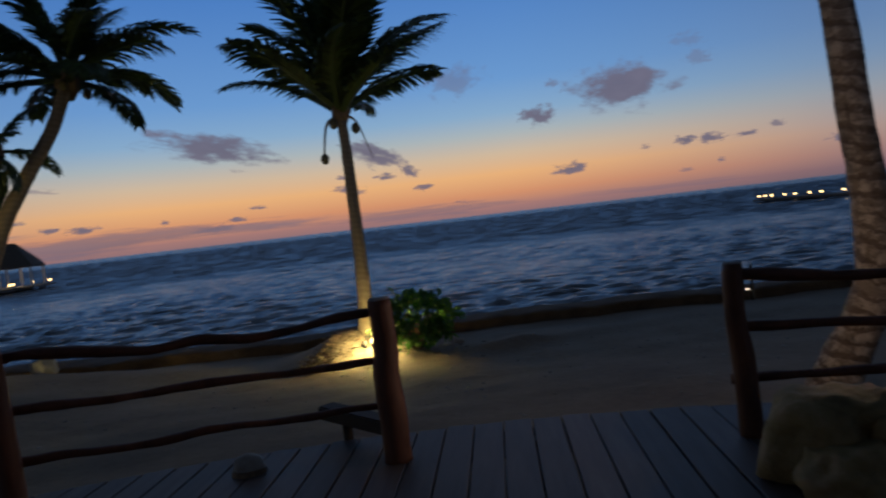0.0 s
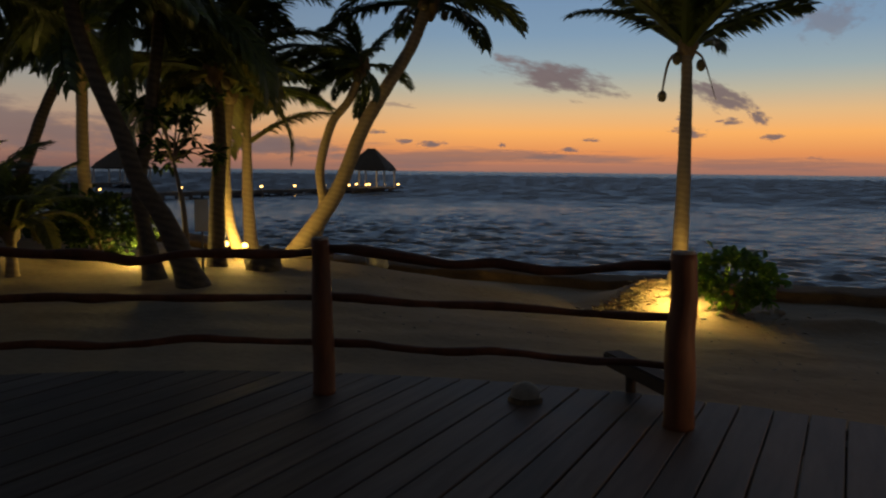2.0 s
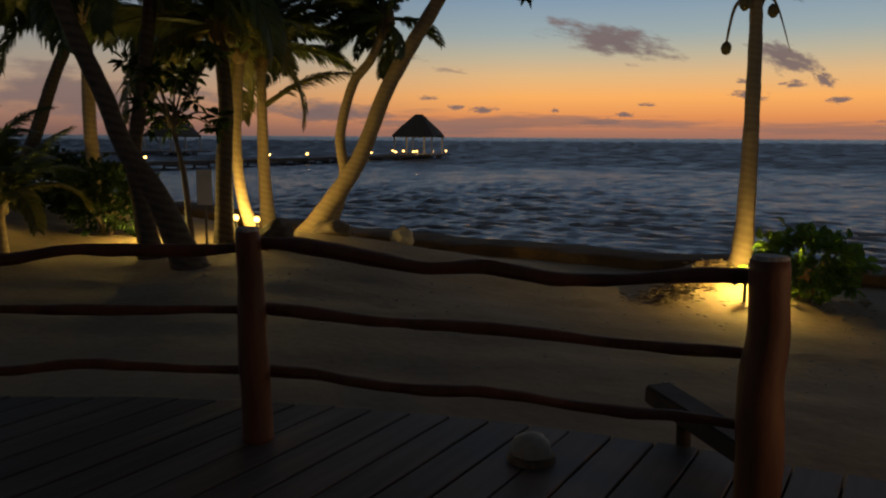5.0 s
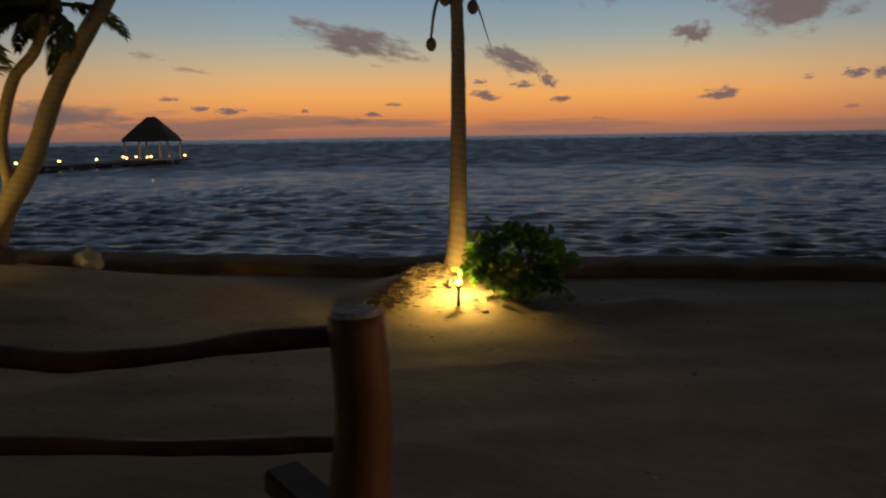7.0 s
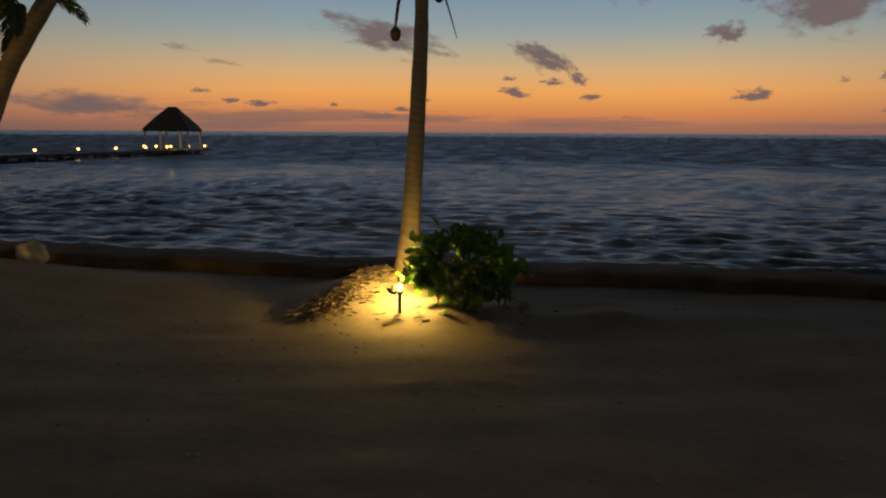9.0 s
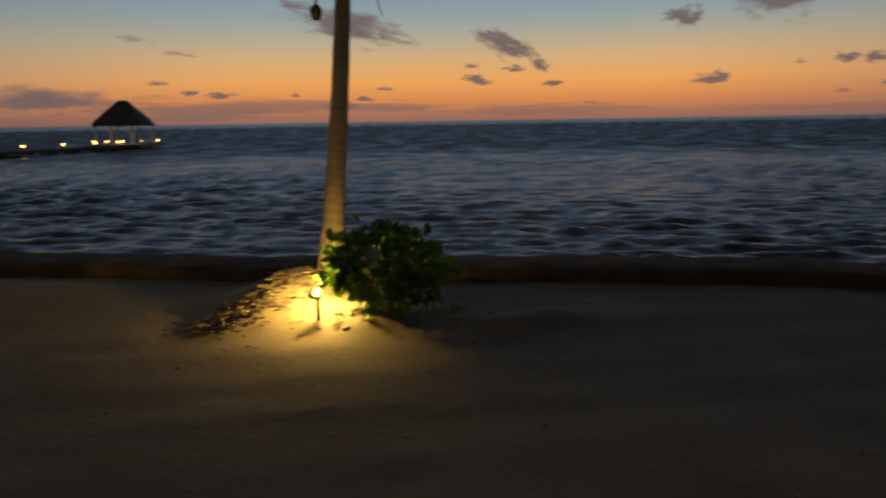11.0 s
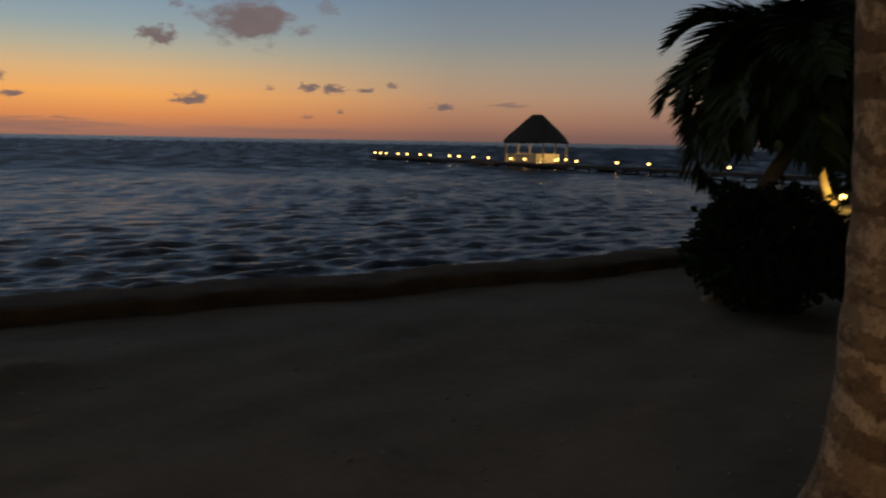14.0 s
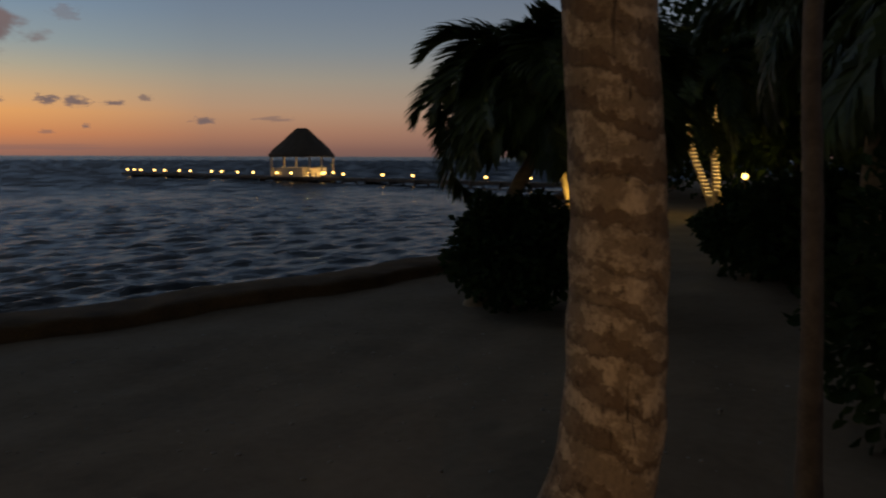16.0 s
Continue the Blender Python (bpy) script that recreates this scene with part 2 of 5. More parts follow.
SAND = surface("beach_sand", [(0.30, (0.20, 0.15, 0.098)), (0.5, (0.275, 0.209, 0.137)), (0.7, (0.335, 0.258, 0.175))], scale=0.9, rough=(0.85, 1.0), bump=0.55,
               bump_scale=9.0, distance=0.05, spec=0.2)
WEED = surface("washed_up_weed", [(0.3, (0.06, 0.034, 0.015)), (0.6, (0.16, 0.095, 0.04)), (0.8, (0.26, 0.17, 0.075))], scale=2.0, rough=(0.7, 0.95), bump=1.0,
               bump_scale=30.0, distance=0.04, spec=0.2)
BOARD = surface("weathered_deck_board", [(0.25, (0.033, 0.023, 0.0165)), (0.5, (0.068, 0.049, 0.037)), (0.75, (0.12, 0.092, 0.073))], scale=2.2, rough=(0.45, 0.72), spec=0.4,
                bump=0.35, bump_scale=16.0, stretch=(7, 0.7, 7), per_object=0.3, distance=0.004)
RAILWOOD = surface("red_brown_rail_wood", [(0.3, (0.06, 0.021, 0.010)), (0.5, (0.12, 0.043, 0.017)), (0.75, (0.20, 0.078, 0.033))], scale=3.0, rough=(0.5, 0.75),
                   bump=0.6, bump_scale=22.0, stretch=(3, 3, 0.7), per_object=0.15, distance=0.006)
CUTWOOD = surface("weathered_end_grain", [(0.3, (0.10, 0.085, 0.07)), (0.55, (0.36, 0.33, 0.30)), (0.8, (0.6, 0.57, 0.53))], scale=18.0, bump=0.6, bump_scale=60.0)
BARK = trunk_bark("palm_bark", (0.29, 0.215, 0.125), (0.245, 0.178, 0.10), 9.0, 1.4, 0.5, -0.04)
# shade of the backlit palms, put into a darker copy of the bark
BARK_IN_SHADE = trunk_bark("shaded_palm_bark", (0.085, 0.064, 0.044), (0.045, 0.033, 0.022), 9.0, 1.2, 0.3, -0.10)
BARK_NEAR = patchy_bark("ringed_palm_bark")
DARKWOOD = surface("dark_old_wood", [(0.3, (0.018, 0.012, 0.008)), (0.7, (0.06, 0.04, 0.026))], scale=4.0, bump=0.5, bump_scale=30.0, stretch=(1, 3, 3))
BARK_BROWN = surface("shrub_bark", [(0.3, (0.06, 0.042, 0.028)), (0.7, (0.17, 0.125, 0.085))], scale=9.0, bump=0.6, bump_scale=40.0)
FROND = foliage("palm_frond_green", (0.02, 0.032, 0.009), (0.09, 0.125, 0.034))
# lamplight from below painted in as a paler, yellower frond colour
FROND_LAMPLIT = foliage("lamplit_palm_frond", (0.08, 0.09, 0.022), (0.20, 0.185, 0.05), 0.45, 0.4, 0.4)
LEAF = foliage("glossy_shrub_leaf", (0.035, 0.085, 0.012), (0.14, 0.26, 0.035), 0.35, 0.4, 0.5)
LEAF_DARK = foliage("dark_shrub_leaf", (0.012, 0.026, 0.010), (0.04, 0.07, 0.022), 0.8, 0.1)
DRYLEAF = surface("dry_palm_litter", [(0.3, (0.12, 0.08, 0.045)), (0.7, (0.36, 0.27, 0.16))], scale=8.0, bump=0.3, island=0.5)
HUSK = surface("coconut_husk", [(0.3, (0.045, 0.042, 0.014)), (0.7, (0.15, 0.115, 0.04))], scale=6.0, rough=(0.4, 0.6), bump=0.2)
FIBRE = surface("palm_fibre", [(0.3, (0.07, 0.045, 0.022)), (0.7, (0.24, 0.165, 0.085))], scale=10.0, bump=0.8, bump_scale=50.0, stretch=(2, 2, 0.6))
THATCH = surface("palm_thatch", [(0.3, (0.045, 0.033, 0.021)), (0.55, (0.10, 0.075, 0.047)), (0.8, (0.17, 0.135, 0.09))], scale=2.5, bump=1.0, bump_scale=18.0,
                 stretch=(3, 3, 0.4), distance=0.06)
PIERWOOD = surface("grey_pier_wood", [(0.3, (0.06, 0.05, 0.042)), (0.7, (0.17, 0.145, 0.12))], scale=1.5, bump=0.4, bump_scale=20.0)
PALEWOOD = surface("pale_painted_post", [(0.3, (0.40, 0.36, 0.30)), (0.7, (0.62, 0.57, 0.48))], scale=3.0, bump=0.2)
STONE = surface("pale_limestone", [(0.3, (0.22, 0.19, 0.15)), (0.55, (0.38, 0.345, 0.28)), (0.8, (0.52, 0.48, 0.41))], scale=5.0, bump=0.9, bump_scale=28.0, distance=0.02)
# ochre warmed and brightened to carry the yellow light on the boulders
OCHRE = surface("warm_lit_limestone", [(0.3, (0.15, 0.10, 0.03)), (0.5, (0.30, 0.215, 0.075)), (0.72, (0.48, 0.32, 0.17))], scale=4.0, bump=1.0, bump_scale=18.0, distance=0.03)
BLACKMETAL = surface("black_lamp_metal", [(0.3, (0.012, 0.012, 0.011)), (0.7, (0.03, 0.028, 0.025))], scale=8.0, rough=(0.4, 0.6), bump=0.1)
PLASTER = surface("plain_plaster", [(0.3, (0.42, 0.37, 0.30)), (0.7, (0.56, 0.50, 0.42))], scale=1.5, bump=0.3, bump_scale=30.0)
SIGNBOARD = surface("pale_sign_board", [(0.3, (0.38, 0.36, 0.32)), (0.7, (0.52, 0.50, 0.45))], scale=3.0, bump=0.1)
BULB = glowing("warm_bulb", (1.0, 0.60, 0.14), 6.0)
BULB_FAR = glowing("warm_pier_bulb", (1.0, 0.55, 0.14), 7.0)
BULB_STRING = glowing("string_bulb", (1.0, 0.66, 0.22), 1.0)
SEA = water()


# ---- building helpers ----
def part(name, bm, material, parent=None, label="", smooth=False):
    me = bpy.data.meshes.new(name)
    if smooth:
        for f in bm.faces:
            f.smooth = True
    bm.to_mesh(me)
    bm.free()
    me.materials.append(material)
    ob = new(name, me)
    if parent:
        ob.parent = parent
        ob.matrix_parent_inverse = Matrix.Translation(parent.location).inverted()
    return tagged(ob, label) if label else ob


def mesh_part(name, me, material, parent, m):
    """A part on shared mesh data, at the pose m in the world."""
    if not me.materials:
        me.materials.append(material)
    ob = new(name, me)
    ob.parent = parent
    ob.matrix_parent_inverse = Matrix.Translation(parent.location).inverted()
    ob.matrix_basis = m
    return ob


def thing(name, at, label, category, group=""):
    ob = new(name)
    ob.location = at
    ob.empty_display_size = 0.1
    return tagged(ob, label, category, group)


def block(bm, centre, size, turn=0.0, bevel=0.0, m=None):
    made = bmesh.ops.create_cube(bm, size=1, matrix=(m or (Matrix.Translation(centre) @ Matrix.Rotation(turn, 4, "Z"))) @ Matrix.Diagonal((*size, 1)))
    if bevel:
        edges = list({e for v in made["verts"] for e in v.link_edges})
        bmesh.ops.bevel(bm, geom=edges, offset=bevel, segments=2, affect="EDGES")
    return bm


def smooth_path(points, steps):
    """Points along a Catmull-Rom curve."""
    p = [Vector(q) for q in points]
    p = [p[0] * 2 - p[1], *p, p[-1] * 2 - p[-2]]
    out = []
    for i in range(1, len(p) - 2):
        for k in range(steps):
            t = k / steps
            a, b, c, d = p[i - 1:i + 3]
            out.append(0.5 * (2 * b + (c - a) * t + (2 * a - 5 * b + 4 * c - d) * t * t + (3 * b - a - 3 * c + d) * t ** 3))
    return [*out, p[-2]]


def tube(bm, path, radius, sides=10, rough=0.0, seed=0.0, cap=True):
    """A closed tube along path; radius is a number or a function of the share of the way."""
    rings = []
    side = None
    for i, q in enumerate(path):
        ahead = (path[min(i + 1, len(path) - 1)] - path[max(i - 1, 0)]).normalized()
        if side is None:
            side = ahead.orthogonal().normalized()
        side = (side - ahead * side.dot(ahead)).normalized()
        up = ahead.cross(side)
        r = radius(i / (len(path) - 1)) if callable(radius) else radius
        ring = []
        for k in range(sides):
            a = 2 * math.pi * k / sides
            w = side * math.cos(a) + up * math.sin(a)
            rr = r * (1 + rough * noise.noise(q * 6 + w * 1.5 + Vector((seed, 0, 0))))
            ring.append(bm.verts.new(q + w * rr))
        rings.append(ring)
    for a, b in zip(rings, rings[1:]):
        for k in range(sides):
            bm.faces.new((a[k], a[(k + 1) % sides], b[(k + 1) % sides], b[k]))
    if cap:
        bm.faces.new(rings[0][::-1])
        bm.faces.new(rings[-1])
    return bm


def lump(bm, centre, size, seed, rough=0.25, detail=3, scale=1.6):
    made = bmesh.ops.create_icosphere(bm, subdivisions=detail, radius=1)["verts"]
    for v in made:
        d = v.co.normalized()
        r = 1 + rough * noise.fractal(d * scale + Vector((seed, seed * 1.7, 0)), 1.0, 2.0, 4)
        v.co = Vector((d.x * size[0] * r, d.y * size[1] * r, d.z * size[2] * r)) + Vector(centre)
    return bm


def leaf(bm, at, along, flat, length, width):
    """A pointed oval leaf of four faces, folded along its middle."""
    along = along.normalized()
    side = along.cross(flat).normalized()
    up = side.cross(along)
    tip, mid = at + along * length - up * length * 0.12, at + along * length * 0.5
    a, b = mid + side * width / 2 + up * width * 0.15, mid - side * width / 2 + up * width * 0.15
    far = at + along * length * 0.82 - up * length * 0.05
    c, d = far + side * width * 0.3 + up * width * 0.1, far - side * width * 0.3 + up * width * 0.1
    v = [bm.verts.new(q) for q in (at, a, c, tip, d, b)]
    bm.faces.new((v[0], v[1], v[2], v[3]))
    bm.faces.new((v[0], v[3], v[4], v[5]))


# ---- ground, weed bank, sea ----
def ease(a, b, v):
    t = np.clip((v - a) / (b - a), 0, 1)
    return t * t * (3 - 2 * t)


def shore(x):
    """The foot of the weed bank, for each x along the beach."""
    x = np.asarray(x, float)
    far = np.clip(x - 14, 0, 14)
    return 14.2 + 0.09 * np.clip(x, -60, 60) + 0.06 * far ** 2 + 0.3 * np.clip(x - 28, 0, 60) + 0.12 * np.sin(x * 0.5 + 1) + 0.05 * np.sin(x * 1.3)


def sand_height(x, y):
    x, y = np.asarray(x, float), np.asarray(y, float)
    z = -0.30 * ease(6.5, 11.5, y) + 0.30 * ease(4.0, 8.0, -x) * ease(6, 10, y) * (1 - ease(11.8, 13.6, y)) + 0.22 * ease(10, 15, -x)
    z = z + 0.40 * np.exp(-(((x + 2.45) / 0.8) ** 2 + ((y - 12.8) / 0.8) ** 2)) + 0.13 * np.exp(-(((x + 1.4) / 1.0) ** 2 + ((y - 12.2) / 0.6) ** 2))
    z = z + 0.14 * np.exp(-(((x + 2.62) / 0.34) ** 2 + ((y - 12.05) / 0.5) ** 2)) + 0.06 * np.exp(-(((x + 2.85) / 0.3) ** 2 + ((y - 11.45) / 0.4) ** 2))
    z = z + 0.05 * np.exp(-(((x + 6.0) / 1.6) ** 2 + ((y - 12.2) / 0.8) ** 2)) + 0.06 * np.exp(-(((x - 1.2) / 1.6) ** 2 + ((y - 12.9) / 0.5) ** 2))
    z = z + 0.10 * np.exp(-(((x + 1.25) / 0.3) ** 2 + ((y - 11.70) / 0.24) ** 2))
    u, v = 0.93 * (x - 0.35) + 0.36 * (y - 12.1), -0.36 * (x - 0.35) + 0.93 * (y - 12.1)
    z = z + 0.12 * np.exp(-((u / 0.75) ** 2 + ((v - 0.05 * np.sin(u * 7)) / np.where(v > 0, 0.4, 0.2)) ** 2))
    z = z + 0.16 * np.exp(-(((x + 9.2) / 1.5) ** 2 + ((y - 11.3) / 1.0) ** 2))
    z = z + 0.022 * np.sin(x * 1.7 + 0.6 * y) * np.sin(y * 1.1 - 0.4 * x) + 0.012 * np.sin(x * 4.1 - y * 2.2) * np.sin(y * 3.7 + x)
    d = y - shore(x)
    return z - 2.6 * ease(1.2, 6.0, d)


def sheet(name, xs, ys, height, material):
    gx, gy = np.meshgrid(xs, ys)
    gz = height(gx, gy)
    co = np.stack([gx, gy, gz], -1).reshape(-1, 3)
    rows, cols = gx.shape
    i = np.arange(rows * cols).reshape(rows, cols)
    faces = np.stack([i[:-1, :-1], i[:-1, 1:], i[1:, 1:], i[1:, :-1]], -1).reshape(-1, 4)
    return grid_mesh(name, co, faces, material)


def grid_mesh(name, co, faces, material):
    me = bpy.data.meshes.new(name)
    me.vertices.add(len(co))
    me.vertices.foreach_set("co", co.astype(np.float32).ravel())
    me.loops.add(faces.size)
    me.loops.foreach_set("vertex_index", faces.astype(np.int32).ravel())
    me.polygons.add(len(faces))
    me.polygons.foreach_set("loop_start", np.arange(len(faces), dtype=np.int32) * 4)
    me.polygons.foreach_set("use_smooth", np.ones(len(faces), dtype=bool))
    me.update(calc_edges=True)
    me.validate()
    me.materials.append(material)
    return new(name, me)


def footprints(x, y):
    """Shallow, uneven hollows of trodden sand."""
    rng = np.random.default_rng(5)
    z = np.zeros_like(x)
    for cx, cy, r, d in zip(rng.uniform(-9, 11, 150), rng.uniform(6.0, 12.5, 150), rng.uniform(0.1, 0.28, 150), rng.uniform(0.004, 0.016, 150)):
        q = ((x - cx) ** 2 + (y - cy) ** 2) / r ** 2
        z = z - d * np.exp(-q) + 0.5 * d * np.exp(-(np.sqrt(q) - 1.5) ** 2 * 4)
    return z


near_x = np.arange(-13, 13, 0.09)
xs = np.concatenate([-13 - np.cumsum(0.12 * 1.075 ** np.arange(75))[::-1], near_x, 13 + np.cumsum(0.12 * 1.075 ** np.arange(75))])
ys = np.concatenate([-4 - np.cumsum(0.5 * 1.18 ** np.arange(22))[::-1], np.arange(-4, 5, 0.3), np.arange(5, 17, 0.09), 17 + np.cumsum(0.12 * 1.09 ** np.arange(56))])
tagged(sheet("ground", xs, ys, lambda x, y: sand_height(x, y) + footprints(x, y), SAND), "pale trodden beach sand with hollows and footprints", "sand", kind="structure")


def weed_bank():
    """A low, crumbling ledge of brown weed along the water."""
    xs = np.concatenate([np.arange(-40, -12, 0.25), np.arange(-12, 14, 0.07), np.arange(14, 40, 0.25)])
    across = np.array([-0.12, -0.02, 0.035, 0.03, 0.09, 0.3, 0.5, 0.7, 0.9, 1.1, 1.35, 1.7, 2.2])
    rise = np.array([-0.04, 0.0, 0.06, 0.135, 0.172, 0.19, 0.2, 0.2, 0.19, 0.14, 0.0, -0.25, -0.7])
    co = []
    for d, h in zip(across, rise):
        n = np.array([noise.fractal(Vector((x * 1.3, d * 2.5, 3.0)), 1.0, 2.0, 5) for x in xs])
        n2 = np.array([noise.noise(Vector((x * 0.35, 0.0, 8.0))) for x in xs])
        y = shore(xs) + d + 0.05 * n + 0.07 * n2
        base = sand_height(xs, shore(xs))
        co.append(np.stack([xs, y, base + h + 0.035 * n * (h > 0) + 0.025 * n2 * (h > 0.05)], -1))
    co = np.array(co)
    rows, cols = co.shape[:2]
    i = np.arange(rows * cols).reshape(rows, cols)
    faces = np.stack([i[:-1, :-1], i[:-1, 1:], i[1:, 1:], i[1:, :-1]], -1).reshape(-1, 4)
    tagged(grid_mesh("weed_bank", co.reshape(-1, 3), faces, WEED), "low crumbling ledge of brown washed-up seaweed along the water", "seaweed", kind="stuff")


weed_bank()


def sea():
    """Short chop near the shore; farther out, row behind row of waves whose steep fronts face the beach."""
    rng = np.random.default_rng(3)
    r, saw = [9.0], [0.0]
    while r[-1] < 50:
        r.append(r[-1] * 1.0072)
        saw.append(0.0)
    while r[-1] < 4700:
        k = r[-1]
        step = 0.013 if k < 400 else 0.03
        r += [k * (1 + step * 0.68), k * (1 + step)]
        saw += [min(0.28 * k * step * 0.68, 0.7 + 0.0009 * k), 0.0]
    r, saw = np.array(r), np.array(saw)
    a = np.radians(np.linspace(-105, 105, 700))
    R, A = np.meshgrid(r, a, indexing="ij")
    x, y = R * np.sin(A), R * np.cos(A)
    z = np.zeros_like(x)
    for k in range(60):
        length = 0.36 * 4.6 ** rng.uniform(0, 1)
        way = math.radians(rng.normal(-84, 16))                 # the wind drives the waves on to the shore
        kx, ky = math.cos(way) * 2 * math.pi / length, math.sin(way) * 2 * math.pi / length
        amp = 0.0112 * length ** 0.9 * rng.uniform(0.5, 1.3)
        ph = kx * x + ky * y + rng.uniform(0, 6.28)
        fade = np.clip(1.7 - R * 0.0072 * 3.2 / length, 0, 1) * np.clip((95 - R) / 50, 0, 1)
        z += amp * fade * (np.sin(ph) + 0.3 * np.sin(2 * ph + 1.2))
    z *= 0.8 + 0.4 * np.sin(x * 0.16 + 0.05 * y) * np.sin(y * 0.13 - x * 0.03)
    z *= 0.5 + 0.5 * ease(1.0, 9.0, y - shore(x))              # calmer in the shallows
    for i in np.nonzero(saw)[0]:
        h = np.full(len(a), 0.55)
        for wide, share in ((34.0, 0.10), (15.0, 0.3), (7.0, 0.35)):
            f = 2 * math.pi * min(r[i] / wide, 150.0)
            h += share * np.sin(f * a * rng.uniform(0.8, 1.2) + rng.uniform(0, 6.28))
        z[i] += saw[i] * np.clip(h, 0.05, 1.6) * min(1.0, (r[i] - 48) / 30)
    z += SEA_Z
    co = np.stack([x, y, z], -1).reshape(-1, 3)
    i = np.arange(x.size).reshape(x.shape)
    faces = np.stack([i[:-1, :-1], i[1:, :-1], i[1:, 1:], i[:-1, 1:]], -1).reshape(-1, 4)
    ob = grid_mesh("water", co, faces, SEA)
    crisp = np.repeat(r[:-1] < 49, len(a) - 1)
    ob.data.polygons.foreach_set("use_smooth", crisp)
    tagged(ob, "dark blue choppy sea at dusk", "sea", kind="structure")


sea()


# ---- clouds, far out over the sea ----
CLOUDS = [(-20.0, 6.8, 9.4, 3.0, -13, 1.0), (-8.7, 5.4, 5.0, 2.1, -25, 1.0), (-6.1, 4.0, 1.9, 1.2, -30, 1.0), (-10.8, 3.0, 2.8, 0.9, -8, 1.0),
          (-7.9, 3.7, 1.8, 0.6, 0, 1.0), (-5.1, 2.6, 1.7, 0.6, 0, 1.0), (4.1, 6.8, 2.9, 1.9, 0, 1.0), (10.3, 8.0, 8.4, 4.0, -3, 1.0),
          (6.1, 2.7, 2.9, 1.1, 0, 1.0)]
CLOUDS_B = [(11.6, 3.6, 0.9, 0.45, 0, 0.6), (14.4, 3.7, 1.7, 0.9, 0, 1.0), (-29.5, 2.0, 2.2, 0.75, 0, 1.0), (-31.5, 2.2, 1.5, 0.5, 0, 1.0),
            (-34.9, 5.8, 2.6, 0.6, -10, 0.5), (-32.0, 4.9, 2.6, 0.5, -5, 0.5), (-41.3, 1.7, 11.5, 2.3, -3, 0.85), (-17.6, 2.4, 1.5, 0.36, 0, 1.0),
            (-24.1, 2.0, 0.75, 0.4, 0, 1.0), (-19.1, 1.7, 1.8, 0.42, 0, 1.0), (-20.8, 1.2, 3.2, 0.6, 0, 0.7), (-33.6, 2.9, 1.6, 0.42, 0, 0.9)]
CLOUDS_C = [(-11.1, 4.0, 1.1, 0.45, 0, 0.9), (16.2, 3.6, 2.2, 0.9, 0, 1.0), (18.5, 3.6, 1.7, 0.45, 0, 1.0), (20.5, 4.0, 1.2, 0.55, 0, 0.8),
            (24.4, 2.5, 1.9, 0.65, 0, 1.0), (29.3, 2.7, 3.4, 0.45, 0, 0.6), (16.7, 2.0, 0.6, 0.4, 0, 0.9), (14.3, 1.6, 1.2, 0.35, 0, 0.6),
            (15.8, 9.3, 2.4, 1.2, 0, 0.4), (5.3, 9.1, 1.1, 0.7, 0, 0.6), (-2.4, 1.2, 1.1, 0.33, 0, 0.5), (-2.0, 10.1, 4.9, 3.2, 0, 0.5),
            (15.0, 10.6, 2.6, 1.3, 0, 0.3), (-57.0, 2.4, 17.0, 4.4, -4, 0.85), (-27.0, 0.9, 26.0, 1.9, 0, 0.7), (-6.0, 0.7, 20.0, 1.1, 0, 0.5), (12.0, 0.6, 14.0, 0.6, 0, 0.3), (-40.6, 1.6, 6.2, 1.9, -5, 0.7)]


